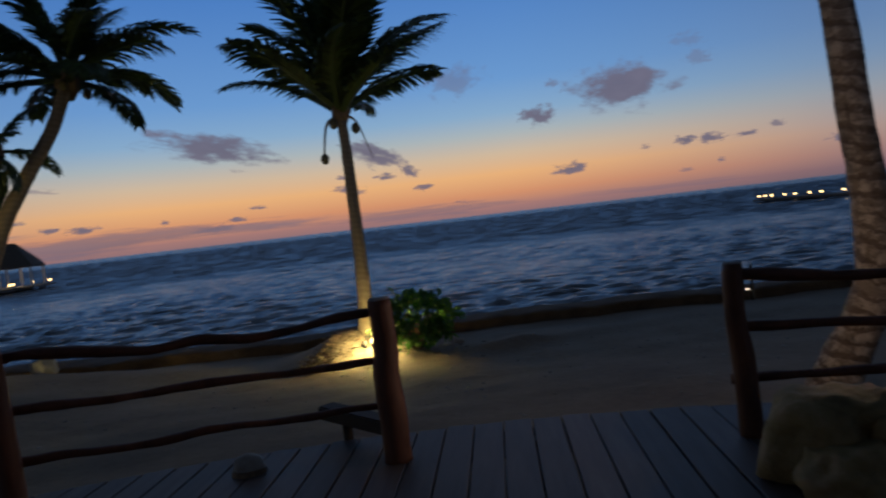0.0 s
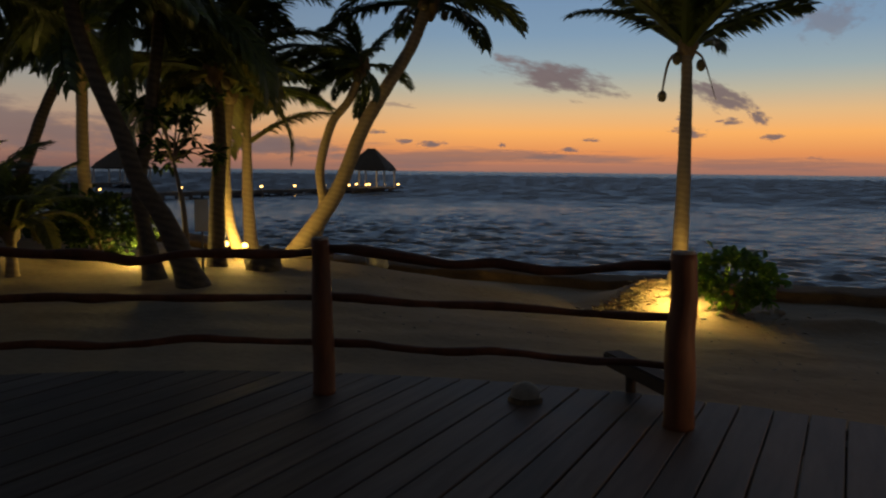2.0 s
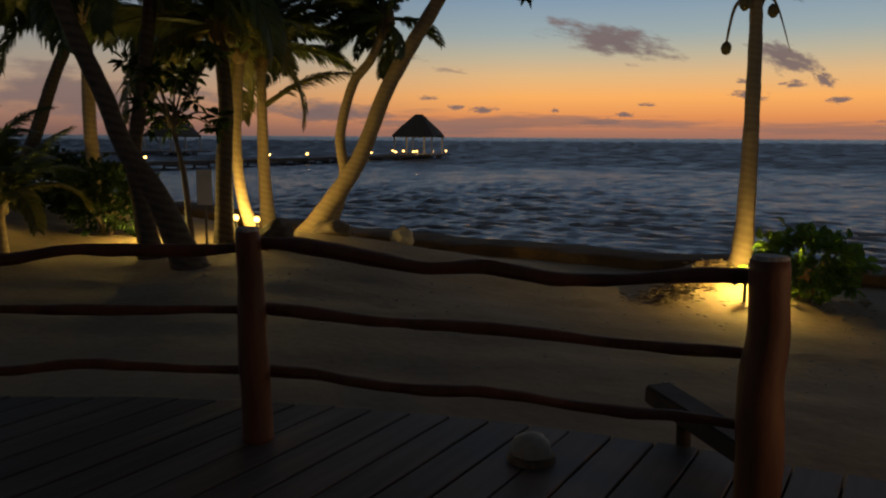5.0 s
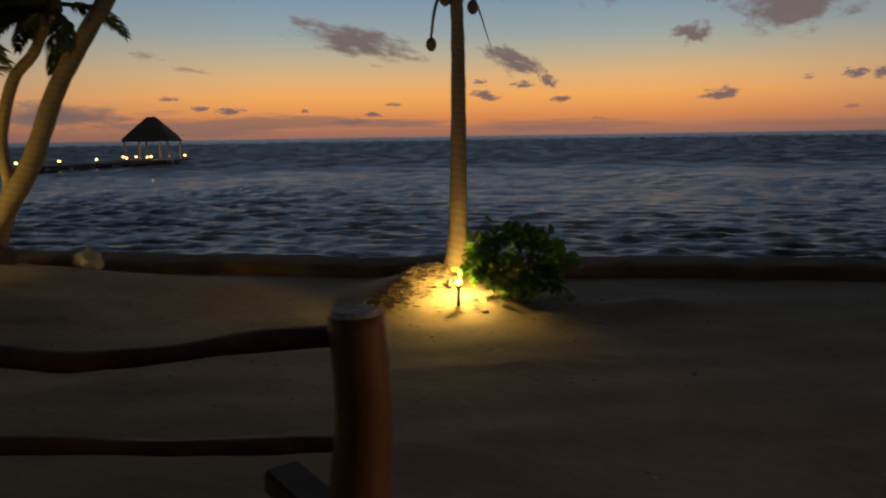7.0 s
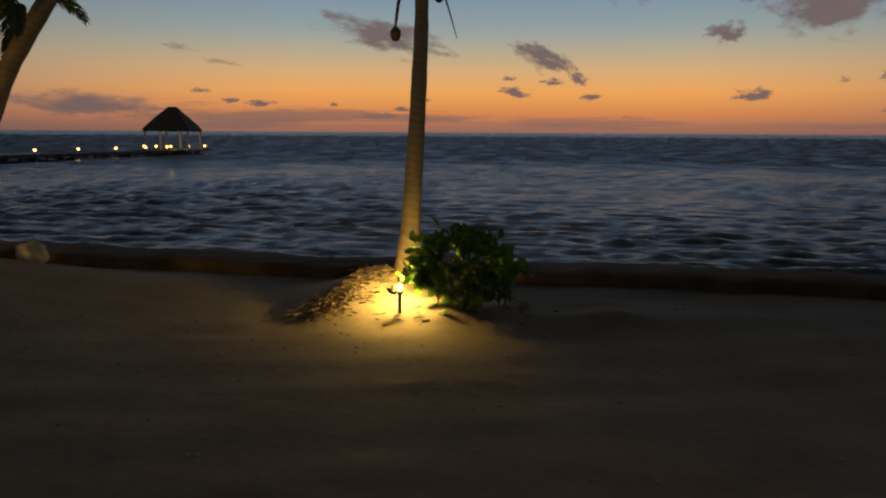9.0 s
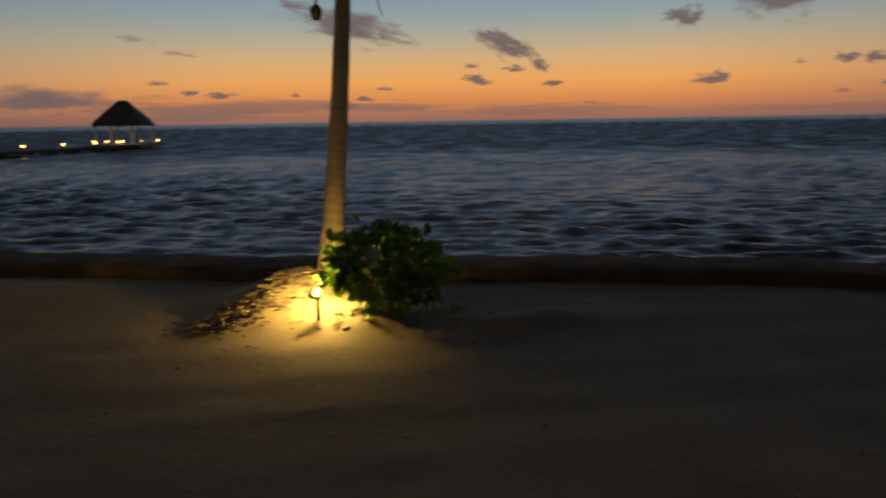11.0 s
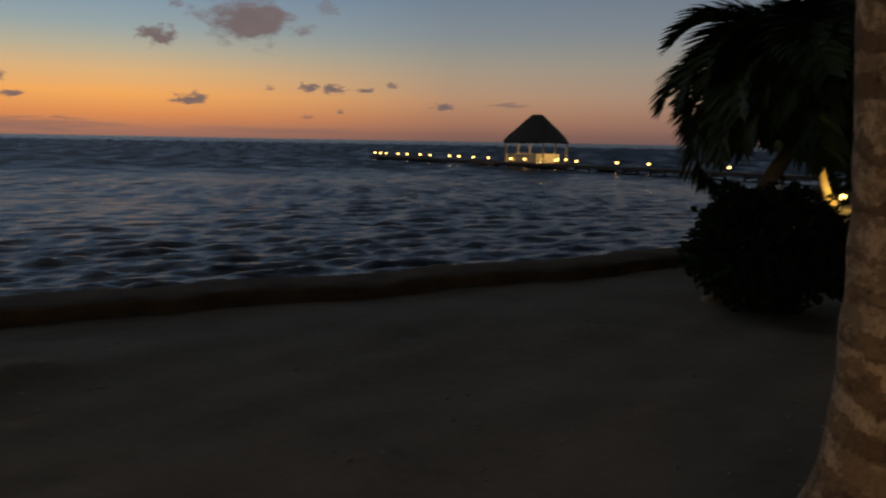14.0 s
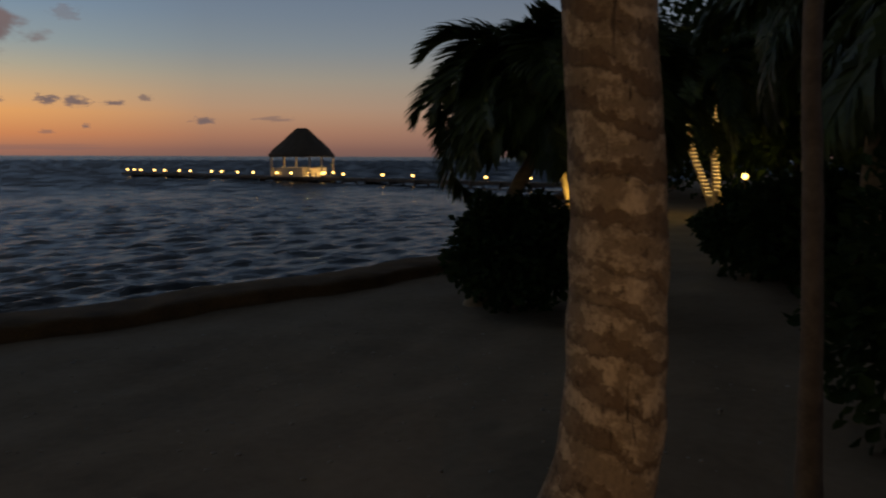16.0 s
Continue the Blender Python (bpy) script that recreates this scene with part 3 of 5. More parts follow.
def cloud_material():
    m = bpy.data.materials.new("dusk_cloud")
    m.use_nodes = True
    nt = m.node_tree
    tc = nt.nodes.new("ShaderNodeTexCoord")
    info = nt.nodes.new("ShaderNodeObjectInfo")
    xyz = nt.nodes.new("ShaderNodeSeparateXYZ")
    link(nt, tc.outputs["Object"], xyz.inputs[0])
    off = nt.nodes.new("ShaderNodeCombineXYZ")
    link(nt, calc(nt, "MULTIPLY", info.outputs["Random"], 50.0), off.inputs[0])
    add = nt.nodes.new("ShaderNodeVectorMath")
    link(nt, tc.outputs["Object"], add.inputs[0])
    link(nt, off.outputs[0], add.inputs[1])
    n = nt.nodes.new("ShaderNodeTexNoise")
    n.inputs["Scale"].default_value, n.inputs["Detail"].default_value, n.inputs["Roughness"].default_value = 2.0, 8.0, 0.6
    link(nt, add.outputs[0], n.inputs["Vector"])
    x, y = xyz.outputs[0], xyz.outputs[1]
    low = calc(nt, "MULTIPLY", calc(nt, "MAXIMUM", calc(nt, "MULTIPLY", y, -1.0), 0.0), 0.35)     # flatter below
    r = calc(nt, "ADD", calc(nt, "SQRT", calc(nt, "ADD", calc(nt, "MULTIPLY", x, x), calc(nt, "MULTIPLY", y, y))), low)
    v = calc(nt, "SUBTRACT", calc(nt, "ADD", 1.0, calc(nt, "MULTIPLY", calc(nt, "SUBTRACT", n.outputs[0], 0.5), 3.0)), calc(nt, "MULTIPLY", r, 1.3))
    sm = nt.nodes.new("ShaderNodeMapRange")
    sm.interpolation_type = "SMOOTHSTEP"
    sm.inputs[1].default_value, sm.inputs[2].default_value = 0.0, 0.7
    link(nt, v, sm.inputs[0])
    edge = nt.nodes.new("ShaderNodeMapRange")                      # nothing reaches the rim
    edge.interpolation_type = "SMOOTHSTEP"
    edge.inputs[1].default_value, edge.inputs[2].default_value = 1.4, 0.7
    link(nt, r, edge.inputs[0])
    alpha = calc(nt, "MULTIPLY", calc(nt, "MULTIPLY", sm.outputs[0], edge.outputs[0]), calc(nt, "MULTIPLY", info.outputs["Alpha"], 0.93))
    em = nt.nodes.new("ShaderNodeEmission")
    link(nt, mixed(nt, calc(nt, "MULTIPLY", n.outputs[0], 1.0), (0.105, 0.077, 0.083), (0.19, 0.138, 0.135)), em.inputs[0])
    tr = nt.nodes.new("ShaderNodeBsdfTransparent")
    mix = nt.nodes.new("ShaderNodeMixShader")
    link(nt, alpha, mix.inputs[0])
    link(nt, tr.outputs[0], mix.inputs[1])
    link(nt, em.outputs[0], mix.inputs[2])
    link(nt, mix.outputs[0], nt.nodes["Material Output"].inputs[0])
    return m


def clouds():
    m = cloud_material()
    me = bpy.data.meshes.new("cloud")
    me.from_pydata([(-1.5, -1.5, 0), (1.5, -1.5, 0), (1.5, 1.5, 0), (-1.5, 1.5, 0)], [], [(0, 1, 2, 3)])
    me.materials.append(m)
    for k, (az, el, wide, high, tilt, density) in enumerate(CLOUDS + CLOUDS_B + CLOUDS_C):
        d = 3800 + 14 * k
        a, e = radians(az), radians(el)
        at = Vector((math.sin(a) * math.cos(e), math.cos(a) * math.cos(e), math.sin(e))) * d + Vector((0.5, 2, 1.9))
        ob = new("cloud", me)
        ob.matrix_world = look(at, at * 2) @ pose(0, 0, 0, 0, 0, tilt) @ Matrix.Diagonal((d * radians(wide) * 0.68, d * radians(high) * 0.72, d * radians(wide) * 0.68, 1))
        ob.color = (1, 1, 1, density)
        tagged(ob, "small mauve-grey evening cloud low over the sea", "cloud", "evening clouds", "structure")


clouds()


# ---- deck ----
EDGE_X, EDGE_Y, EDGE_R = 0.45, -3.15, 8.25


def deck_edge(x):
    return EDGE_Y + math.sqrt(max(EDGE_R ** 2 - (x - EDGE_X) ** 2, 0.0))


def on_edge(angle, r):
    """A place on the curved edge; angle in degrees from straight ahead, to the right."""
    return Vector((EDGE_X + r * math.sin(radians(angle)), EDGE_Y + r * math.cos(radians(angle)), DECK_Z))


def deck():
    base = thing("deck", (0, 0, 0), "grey weathered wooden deck with a curved front edge", "deck")
    tagged(base, kind="structure")
    bm = bmesh.new()
    arc = [on_edge(a, EDGE_R - 0.07) for a in range(-62, 63, 2)]
    for i in range(len(arc) - 1):
        mid, way = (arc[i] + arc[i + 1]) / 2, arc[i + 1] - arc[i]
        block(bm, (mid.x, mid.y, 0.26), (way.length + 0.01, 0.045, 0.2), math.atan2(way.y, way.x))
    part("rim_joist", bm, PIERWOOD, base)
    for k in range(-5, 6):
        bm = bmesh.new()
        p = on_edge(k * 12, EDGE_R - 0.3)
        block(bm, (p.x, p.y, 0.0), (0.14, 0.14, 0.71), 0.2 * k, 0.01)
        part("footing", bm, PIERWOOD, base)
    pitch, gap = 0.2045, 0.011
    k0 = -34
    for k in range(k0, 36):
        x0, x1 = 0.18 + k * pitch + gap / 2, 0.18 + (k + 1) * pitch - gap / 2
        rnd = random.Random(k)
        over = rnd.uniform(-0.012, 0.012)
        bm = bmesh.new()
        top = DECK_Z + rnd.uniform(-0.003, 0.002)
        tilt = rnd.uniform(-0.001, 0.001)
        rows = []
        for j, share in enumerate((0.0, 0.35, 0.6, 0.8, 0.93, 1.0)):
            l, r = (-4.0 + (deck_edge(x) + over + 4.0) * share for x in (x0, x1))
            bow = 0.0015 * math.sin(k * 1.7 + j)
            rows.append([bm.verts.new(q) for q in ((x0 + bow, l, top - 0.045), (x0 + bow, l, top - 0.005 - tilt), (x0 + 0.005 + bow, l, top - tilt),
                                                   (x1 - 0.005 + bow, r, top + tilt), (x1 + bow, r, top - 0.005 + tilt), (x1 + bow, r, top - 0.045))])
        for a, b in zip(rows, rows[1:]):
            for i in range(6):
                bm.faces.new((a[i], b[i], b[(i + 1) % 6], a[(i + 1) % 6]))
        bm.faces.new(rows[0])
        bm.faces.new(rows[-1][::-1])
        bmesh.ops.recalc_face_normals(bm, faces=bm.faces)
        part("board", bm, BOARD, base)
    return base


# ---- fence of rough posts and branches ----
def fence_post(at, height, radius, seed, label, lean=(0, 0)):
    base = thing("fence_post", at, label, "fence post", "posts of the deck fence")
    rnd = random.Random(seed)
    pts = [Vector(at) + Vector((lean[0] * t + rnd.uniform(-0.012, 0.012), lean[1] * t + rnd.uniform(-0.012, 0.012), height * t)) for t in (0, 0.25, 0.5, 0.75, 1)]
    bm = tube(bmesh.new(), smooth_path(pts, 6), lambda t: radius * (1.2 - 0.28 * t + 0.03 * math.sin(t * 9 + seed)) * (1 if t < 0.97 else 0.95), 18, 0.09, seed)
    part("post", bm, RAILWOOD, base, smooth=True)
    bm = bmesh.new()
    top = pts[-1]
    bmesh.ops.create_cone(bm, cap_ends=True, segments=16, radius1=radius * 0.88, radius2=radius * 0.78, depth=0.014, matrix=Matrix.Translation(top + Vector((0, 0, 0.006))))
    for v in bm.verts:
        v.co.z += 0.006 * noise.noise(v.co * 30)
    part("cut_top", bm, CUTWOOD, base, "weathered pale sawn top")
    return base


def fence_rail(a, b, sag, wave, seed, radius=0.03):
    """A bent branch from one post to the next, running a little past both."""
    a, b = Vector(a), Vector(b)
    way = (b - a).normalized()
    a, b = a - way * 0.085, b - way * 0.01
    n, rnd = 9, random.Random(seed)
    pts = []
    for i in range(n):
        t = i / (n - 1)
        off = rnd.uniform(-wave, wave) * math.sin(math.pi * t) ** 0.5
        pts.append(a.lerp(b, t) + Vector((0, rnd.uniform(-wave, wave) * 0.6, off - sag * math.sin(math.pi * t))))
    base = thing("fence_rail", (a + b) / 2, "crooked dark brown branch used as a fence rail", "fence rail", "rails of the deck fence")
    bm = tube(bmesh.new(), smooth_path(pts, 7), lambda t: radius * (1.12 - 0.28 * t + 0.1 * math.sin(t * 17 + seed)), 10, 0.28, seed)
    part("branch", bm, RAILWOOD, base, smooth=True)
    return base


POST_SPOTS = [on_edge(-42, 7.7), Vector((-2.70, 3.93, DECK_Z)), Vector((-0.49, 4.46, DECK_Z)), Vector((1.66, 4.3, DECK_Z)), on_edge(27, 7.65), on_edge(44, 7.65)]
POST_RADII = [0.066, 0.066, 0.079, 0.062, 0.066, 0.066]


def fence():
    for k, (p, r) in enumerate(zip(POST_SPOTS, POST_RADII)):
        fence_post(p - Vector((0, 0, 0.02)), 1.05, r, k + 2, "thick reddish-brown log post with a sawn top", ((-0.02, 0.0), (-0.03, 0.01), (-0.02, -0.01), (-0.03, 0), (0, 0), (0, 0))[k])
    heights = [(0.965, 0.95), (0.64, 0.635), (0.32, 0.33)]
    for i, j in ((0, 1), (1, 2), (3, 4), (4, 5)):
        for lvl, (h0, h1) in enumerate(heights):
            out = Vector((0.02, 0.08, 0))
            fence_rail(POST_SPOTS[i] + Vector((0, 0, h0)) + out, POST_SPOTS[j] + Vector((0, 0, h1)) + out, (0.05, 0.0, -0.02)[lvl], (0.03, 0.012, 0.022)[lvl],
                       10 * i + lvl + 1, (0.032, 0.027, 0.026)[lvl])


def step_rest():
    """A short slab on one leg, fixed to the outer side of the gate post."""
    base = thing("wooden_bench", (-0.9, 5.1, 0.3), "short dark plank bench on one stubby leg outside the fence", "bench")
    bm = block(bmesh.new(), None, (0.72, 0.15, 0.1), bevel=0.012, m=Matrix.Translation((-0.83, 4.95, 0.56)) @ Matrix.Rotation(radians(-38), 4, "Z") @ Matrix.Rotation(radians(4), 4, "Y"))
    part("plank", bm, DARKWOOD, base)
    bm = tube(bmesh.new(), [Vector((-0.93, 5.06, -0.02)), Vector((-0.93, 5.06, 0.25)), Vector((-0.94, 5.05, 0.54))], 0.035, 10, 0.2, 4)
    part("leg", bm, DARKWOOD, base)


def deck_stone():
    base = thing("coconut_half", (-1.47, 4.45, DECK_Z), "pale halved coconut lying cut side down on the boards", "coconut")
    bm = lump(bmesh.new(), (-1.47, 4.45, DECK_Z + 0.05), (0.095, 0.088, 0.08), 3, 0.12)
    for v in bm.verts:
        v.co.z = max(v.co.z, DECK_Z + 0.001)
    part("shell", bm, STONE, base, smooth=True)
    bm = bmesh.new()
    bmesh.ops.create_cone(bm, cap_ends=True, segments=18, radius1=0.115, radius2=0.108, depth=0.03, matrix=Matrix.Translation((-1.47, 4.45, DECK_Z + 0.016)))
    part("rim", bm, FIBRE, base, "dark fibrous rim")


def rock_planter():
    """Rough blocks heaped beside the gap in the fence."""
    for k, (c, s, seed) in enumerate((((1.83, 3.60, 0.58), (0.30, 0.28, 0.34), 1.0), ((2.22, 3.42, 0.56), (0.34, 0.28, 0.26), 4.2), ((1.78, 3.28, 0.5), (0.22, 0.2, 0.2), 7.7))):
        base = thing("limestone_boulder", (c[0], c[1], DECK_Z), "rough limestone boulder standing on the deck, warm light put into its ochre", "rock", "boulders on the deck")
        bm = lump(bmesh.new(), c, s, seed, 0.34, 4, 1.1)
        for v in bm.verts:
            v.co.z = max(min(v.co.z, c[2] + s[2] * 0.72 + 0.04 * noise.noise(v.co * 7)), DECK_Z - 0.002)
        part("boulder", bm, OCHRE, base, smooth=True)


# ---- palms ----
def frond_mesh(name, length, droop, pairs, seed, leaf_len, curl=0.0):
    """One feather leaf along +x: a bending midrib with hanging leaflets on both sides."""
    rnd = random.Random(seed)
    bm = bmesh.new()
    pts, at, way = [], Vector((0, 0, 0)), 0.0
    n = 26
    for i in range(n + 1):
        t = i / n
        pts.append(at.copy())
        way = -droop * t ** 1.6
        at += Vector((math.cos(way), curl * t * 0.5, math.sin(way))) * length / n
    tube(bm, pts, lambda t: 0.028 * (1 - t) ** 0.8 + 0.004, 5)
    for i in range(pairs):
        t = 0.16 + 0.84 * (i + rnd.uniform(-0.3, 0.3)) / pairs
        t = min(max(t, 0.14), 0.995)
        k = t * n
        a = pts[int(k)].lerp(pts[min(int(k) + 1, n)], k - int(k))
        ahead = (pts[min(int(k) + 1, n)] - pts[max(int(k) - 1, 0)]).normalized()
        up = Vector((-ahead.z, 0, ahead.x))
        size = leaf_len * (0.45 + 0.75 * math.sin(math.pi * min(1, t * 0.92 + 0.12)) ** 0.8) * rnd.uniform(0.8, 1.12)
        for s in (-1, 1):
            if rnd.random() < 0.06:
                continue
            side = Vector((0, s, 0))
            hang = rnd.uniform(0.35, 0.75)
            d0 = (ahead * rnd.uniform(0.55, 0.85) + side * 0.8 + up * rnd.uniform(0.05, 0.3)).normalized()
            d1 = (d0 + Vector((0, 0, -1)) * hang * 1.1 + ahead * 0.15).normalized()
            d2 = (d1 + Vector((0, 0, -1)) * hang * 1.5).normalized()
            w = 0.0125 * rnd.uniform(0.8, 1.25)
            q0, q1 = a, a + d0 * size * 0.36
            q2 = q1 + d1 * size * 0.36
            q3 = q2 + d2 * size * 0.32
            across = ahead.cross(d0).cross(d0).normalized()
            v = [bm.verts.new(q) for q in (q0 - across * w * 0.5, q0 + across * w * 0.5, q1 + across * w, q1 - across * w, q2 + across * w * 0.8, q2 - across * w * 0.8, q3)]
            bm.faces.new((v[0], v[1], v[2], v[3]))
            bm.faces.new((v[3], v[2], v[4], v[5]))
            bm.faces.new((v[5], v[4], v[6]))
    me = bpy.data.meshes.new(name)
    bm.to_mesh(me)
    bm.free()
    return me


FRONDS = [frond_mesh("frond", 1.0, d, 62, s, 0.225, c) for d, s, c in ((0.6, 1, 0.15), (0.9, 2, -0.2), (1.2, 3, 0.1), (1.6, 4, -0.1), (0.8, 5, 0.3))]
FRONDS_LAMPLIT = [frond_mesh("frond", 1.0, d, 52, s, 0.20, c) for d, s, c in ((1.5, 11, 0.1), (2.0, 12, -0.1))]
FRONDS_ARCHED = [frond_mesh("frond", 1.0, d, 84, s, 0.25, c) for d, s, c in ((2.3, 21, 0.2), (2.8, 22, -0.2), (3.2, 23, 0.1))]
for me in FRONDS + FRONDS_ARCHED:
    me.materials.append(FROND)
for me in FRONDS_LAMPLIT:
    me.materials.append(FROND_LAMPLIT)
FROND_LIT = frond_mesh("frond", 1.0, 0.75, 66, 15, 0.26, 0.1)
FRONDS_STIFF = [FRONDS[0], FRONDS[1], FRONDS[4]]
NUT = bpy.data.meshes.new("coconut")
_bm = lump(bmesh.new(), (0, 0, 0), (0.085, 0.085, 0.115), 2, 0.08, 2)
for f in _bm.faces:
    f.smooth = True
_bm.to_mesh(NUT)
_bm.free()
NUT.materials.append(HUSK)


def palm(trunk, radius, frond_length, count, seed, label, wind=(0, 0), yellow=0, nuts=0, low=-0.6, bark=None, spread=1.0, flare=1.5, hanging=0, high=1.35, arched=False, stiff=False):
    rnd = random.Random(seed)
    pts = [Vector(p) for p in trunk]
    base = thing("coconut_palm", pts[0], label, "palm tree", "palms on the beach")
    path = smooth_path(pts, 12)

    def girth(t):
        ring = 1 + 0.018 * math.sin(t * 46 * (len(pts) - 1) / 4)
        return radius * (1 + (flare - 1) * math.exp(-t * 11)) * (1.06 - 0.32 * t) * ring
    fine = []
    for a, b in zip(path, path[1:]):
        fine += [a, a.lerp(b, 0.5)]
    part("trunk", tube(bmesh.new(), [*fine, path[-1]], girth, 18, 0.05, seed), bark or BARK, base, smooth=True)
    top = path[-1]
    bm = lump(bmesh.new(), top + Vector((0, 0, 0.02)), (radius * 1.35, radius * 1.35, radius * 2.2), seed, 0.3)
    crown = part("crown_base", bm, FIBRE, base, "brown fibrous sheaths of old leaves", smooth=True)
    for k in range(count):
        t = (k + 0.5) / count
        az = k * 2.39996 + rnd.uniform(-0.25, 0.25)
        el = high - (high - low) * t ** 0.9 + rnd.uniform(-0.15, 0.15)
        d = Vector((math.cos(az) * math.cos(el), math.sin(az) * math.cos(el), math.sin(el)))
        d = (d + Vector((wind[0], wind[1], 0)) * rnd.uniform(0.6, 1.2)).normalized()
        az, el = math.atan2(d.y, d.x), math.asin(max(-1, min(1, d.z)))
        # the lowest fronds take the yellow-green that stands for lamplight
        old = k >= count - yellow
        pool = FRONDS_LAMPLIT if old else FRONDS_ARCHED if arched else FRONDS_STIFF if stiff else FRONDS
        me = pool[rnd.randrange(len(pool))]
        size = frond_length * rnd.uniform(0.82, 1.1) * (0.85 if t < 0.12 else 1.0)
        m = Matrix.Translation(top + d * radius * 0.7 + Vector((0, 0, 0.1 * (1 - t)))) @ Matrix.Rotation(az, 4, "Z") @ Matrix.Rotation(-el, 4, "Y") @ \
            Matrix.Rotation(rnd.uniform(-0.5, 0.5), 4, "X") @ Matrix.Diagonal((size, size * spread, size, 1))
        mesh_part("frond", me, FROND, base, m)
    for k in range(nuts):
        a = k * 2.1 + seed
        p = top + Vector((math.cos(a) * radius * 2.1, math.sin(a) * radius * 2.1, -0.12 - 0.1 * (k % 3)))
        mesh_part("coconut", NUT, HUSK, crown, Matrix.Translation(p) @ Matrix.Rotation(0.5 * math.sin(k), 4, "X"))
    for k in range(hanging):                                    # dry stalks left from old bunches
        a = (3.3, 6.1, 2.9)[k % 3]
        out = Vector((math.cos(a), math.sin(a) * 0.3, 0))
        pp = [top + out * radius + Vector((0, 0, -0.05)), top + out * (radius + 0.2) + Vector((0, 0, -0.25)), top + out * (radius + 0.32 + 0.12 * (k % 2)) + Vector((0, 0, -0.95))]
        part("dry_stalk", tube(bmesh.new(), smooth_path(pp, 6), lambda t: 0.026 * (1 - t) + 0.006, 6), FIBRE, crown)
        if k == 2:
            mesh_part("coconut", NUT, HUSK, crown, Matrix.Translation(top + out * (radius + 0.3) + Vector((0, 0, -0.85))))
    return base


# ---- shrubs ----
def shrub(name, at, size, leaves, leaf_size, seed, label, material, stems=5, category="shrub", shell=0.62):
    rnd = random.Random(seed)
    base = thing(name, at, label, category)
    centre = Vector(at) + Vector((0, 0, size[2] * 0.55 + 0.08))
    for k in range(stems):
        a = k * 2.4 + seed
        tip = centre + Vector((math.cos(a) * size[0] * 0.55, math.sin(a) * size[1] * 0.55, size[2] * rnd.uniform(-0.1, 0.35)))
        foot = Vector(at) + Vector((math.cos(a) * 0.04, math.sin(a) * 0.04, -0.06))
        mid = foot.lerp(tip, 0.5) + Vector((rnd.uniform(-0.06, 0.06), rnd.uniform(-0.06, 0.06), 0.08))
        part("stem", tube(bmesh.new(), smooth_path([foot, mid, tip], 5), lambda t: 0.024 * (1 - 0.7 * t), 6, 0.2, k), BARK_BROWN, base)
    bm = bmesh.new()
    n = 0
    while n < leaves:
        d = Vector((rnd.gauss(0, 1), rnd.gauss(0, 1), rnd.gauss(0, 1))).normalized()
        r = (shell + (1 - shell) * rnd.random()) * (1 + 0.30 * noise.fractal(d * 2.2 + Vector((seed, 0, 0)), 1.0, 2.0, 3))
        if d.z < -0.55 and rnd.random() < 0.7:
            continue
        p = centre + Vector((d.x * size[0], d.y * size[1], d.z * size[2] * 0.62)) * r
        along = (d + Vector((rnd.uniform(-1, 1), rnd.uniform(-1, 1), rnd.uniform(-0.7, 0.7)))).normalized()
        flat = (d + Vector((rnd.uniform(-0.7, 0.7), rnd.uniform(-0.7, 0.7), rnd.uniform(0, 1.2)))).normalized()
        if abs(along.dot(flat)) > 0.95:
            continue
        s = leaf_size * rnd.uniform(0.65, 1.25)
        leaf(bm, p, along, flat, s, s * 0.68)
        n += 1
    part("leaves", bm, material, base)
    return base


def almond_tree(trunk, centre, size, clumps, leaves, seed, label):
    """A thin tree whose large leaves hang in loose bunches."""
    rnd = random.Random(seed)
    base = thing("almond_tree", trunk[0], label, "tree")
    path = smooth_path(trunk, 8)
    part("trunk", tube(bmesh.new(), path, lambda t: 0.05 * (1.2 - 0.7 * t), 8, 0.15, seed), BARK_BROWN, base)
    top = path[-1]
    bm = bmesh.new()
    for k in range(clumps):
        c = Vector(centre) + Vector((rnd.uniform(-1, 1) * size[0], rnd.uniform(-1, 1) * size[1], rnd.uniform(-1, 1) * size[2]))
        part("limb", tube(bmesh.new(), smooth_path([top, top.lerp(c, 0.5) + Vector((0, 0, 0.15)), c], 5), lambda t: 0.022 * (1 - 0.7 * t), 6), BARK_BROWN, base)
        for _ in range(leaves):
            d = Vector((rnd.gauss(0, 1), rnd.gauss(0, 1), rnd.gauss(-0.1, 0.7))).normalized()
            flat = Vector((rnd.uniform(-0.6, 0.6), rnd.uniform(-0.6, 0.6), 1))
            if abs(d.dot(flat.normalized())) > 0.95:
                continue
            leaf(bm, c + d * 0.04, d, flat, rnd.uniform(0.16, 0.3), rnd.uniform(0.09, 0.14))
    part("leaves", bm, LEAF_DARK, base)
    return base


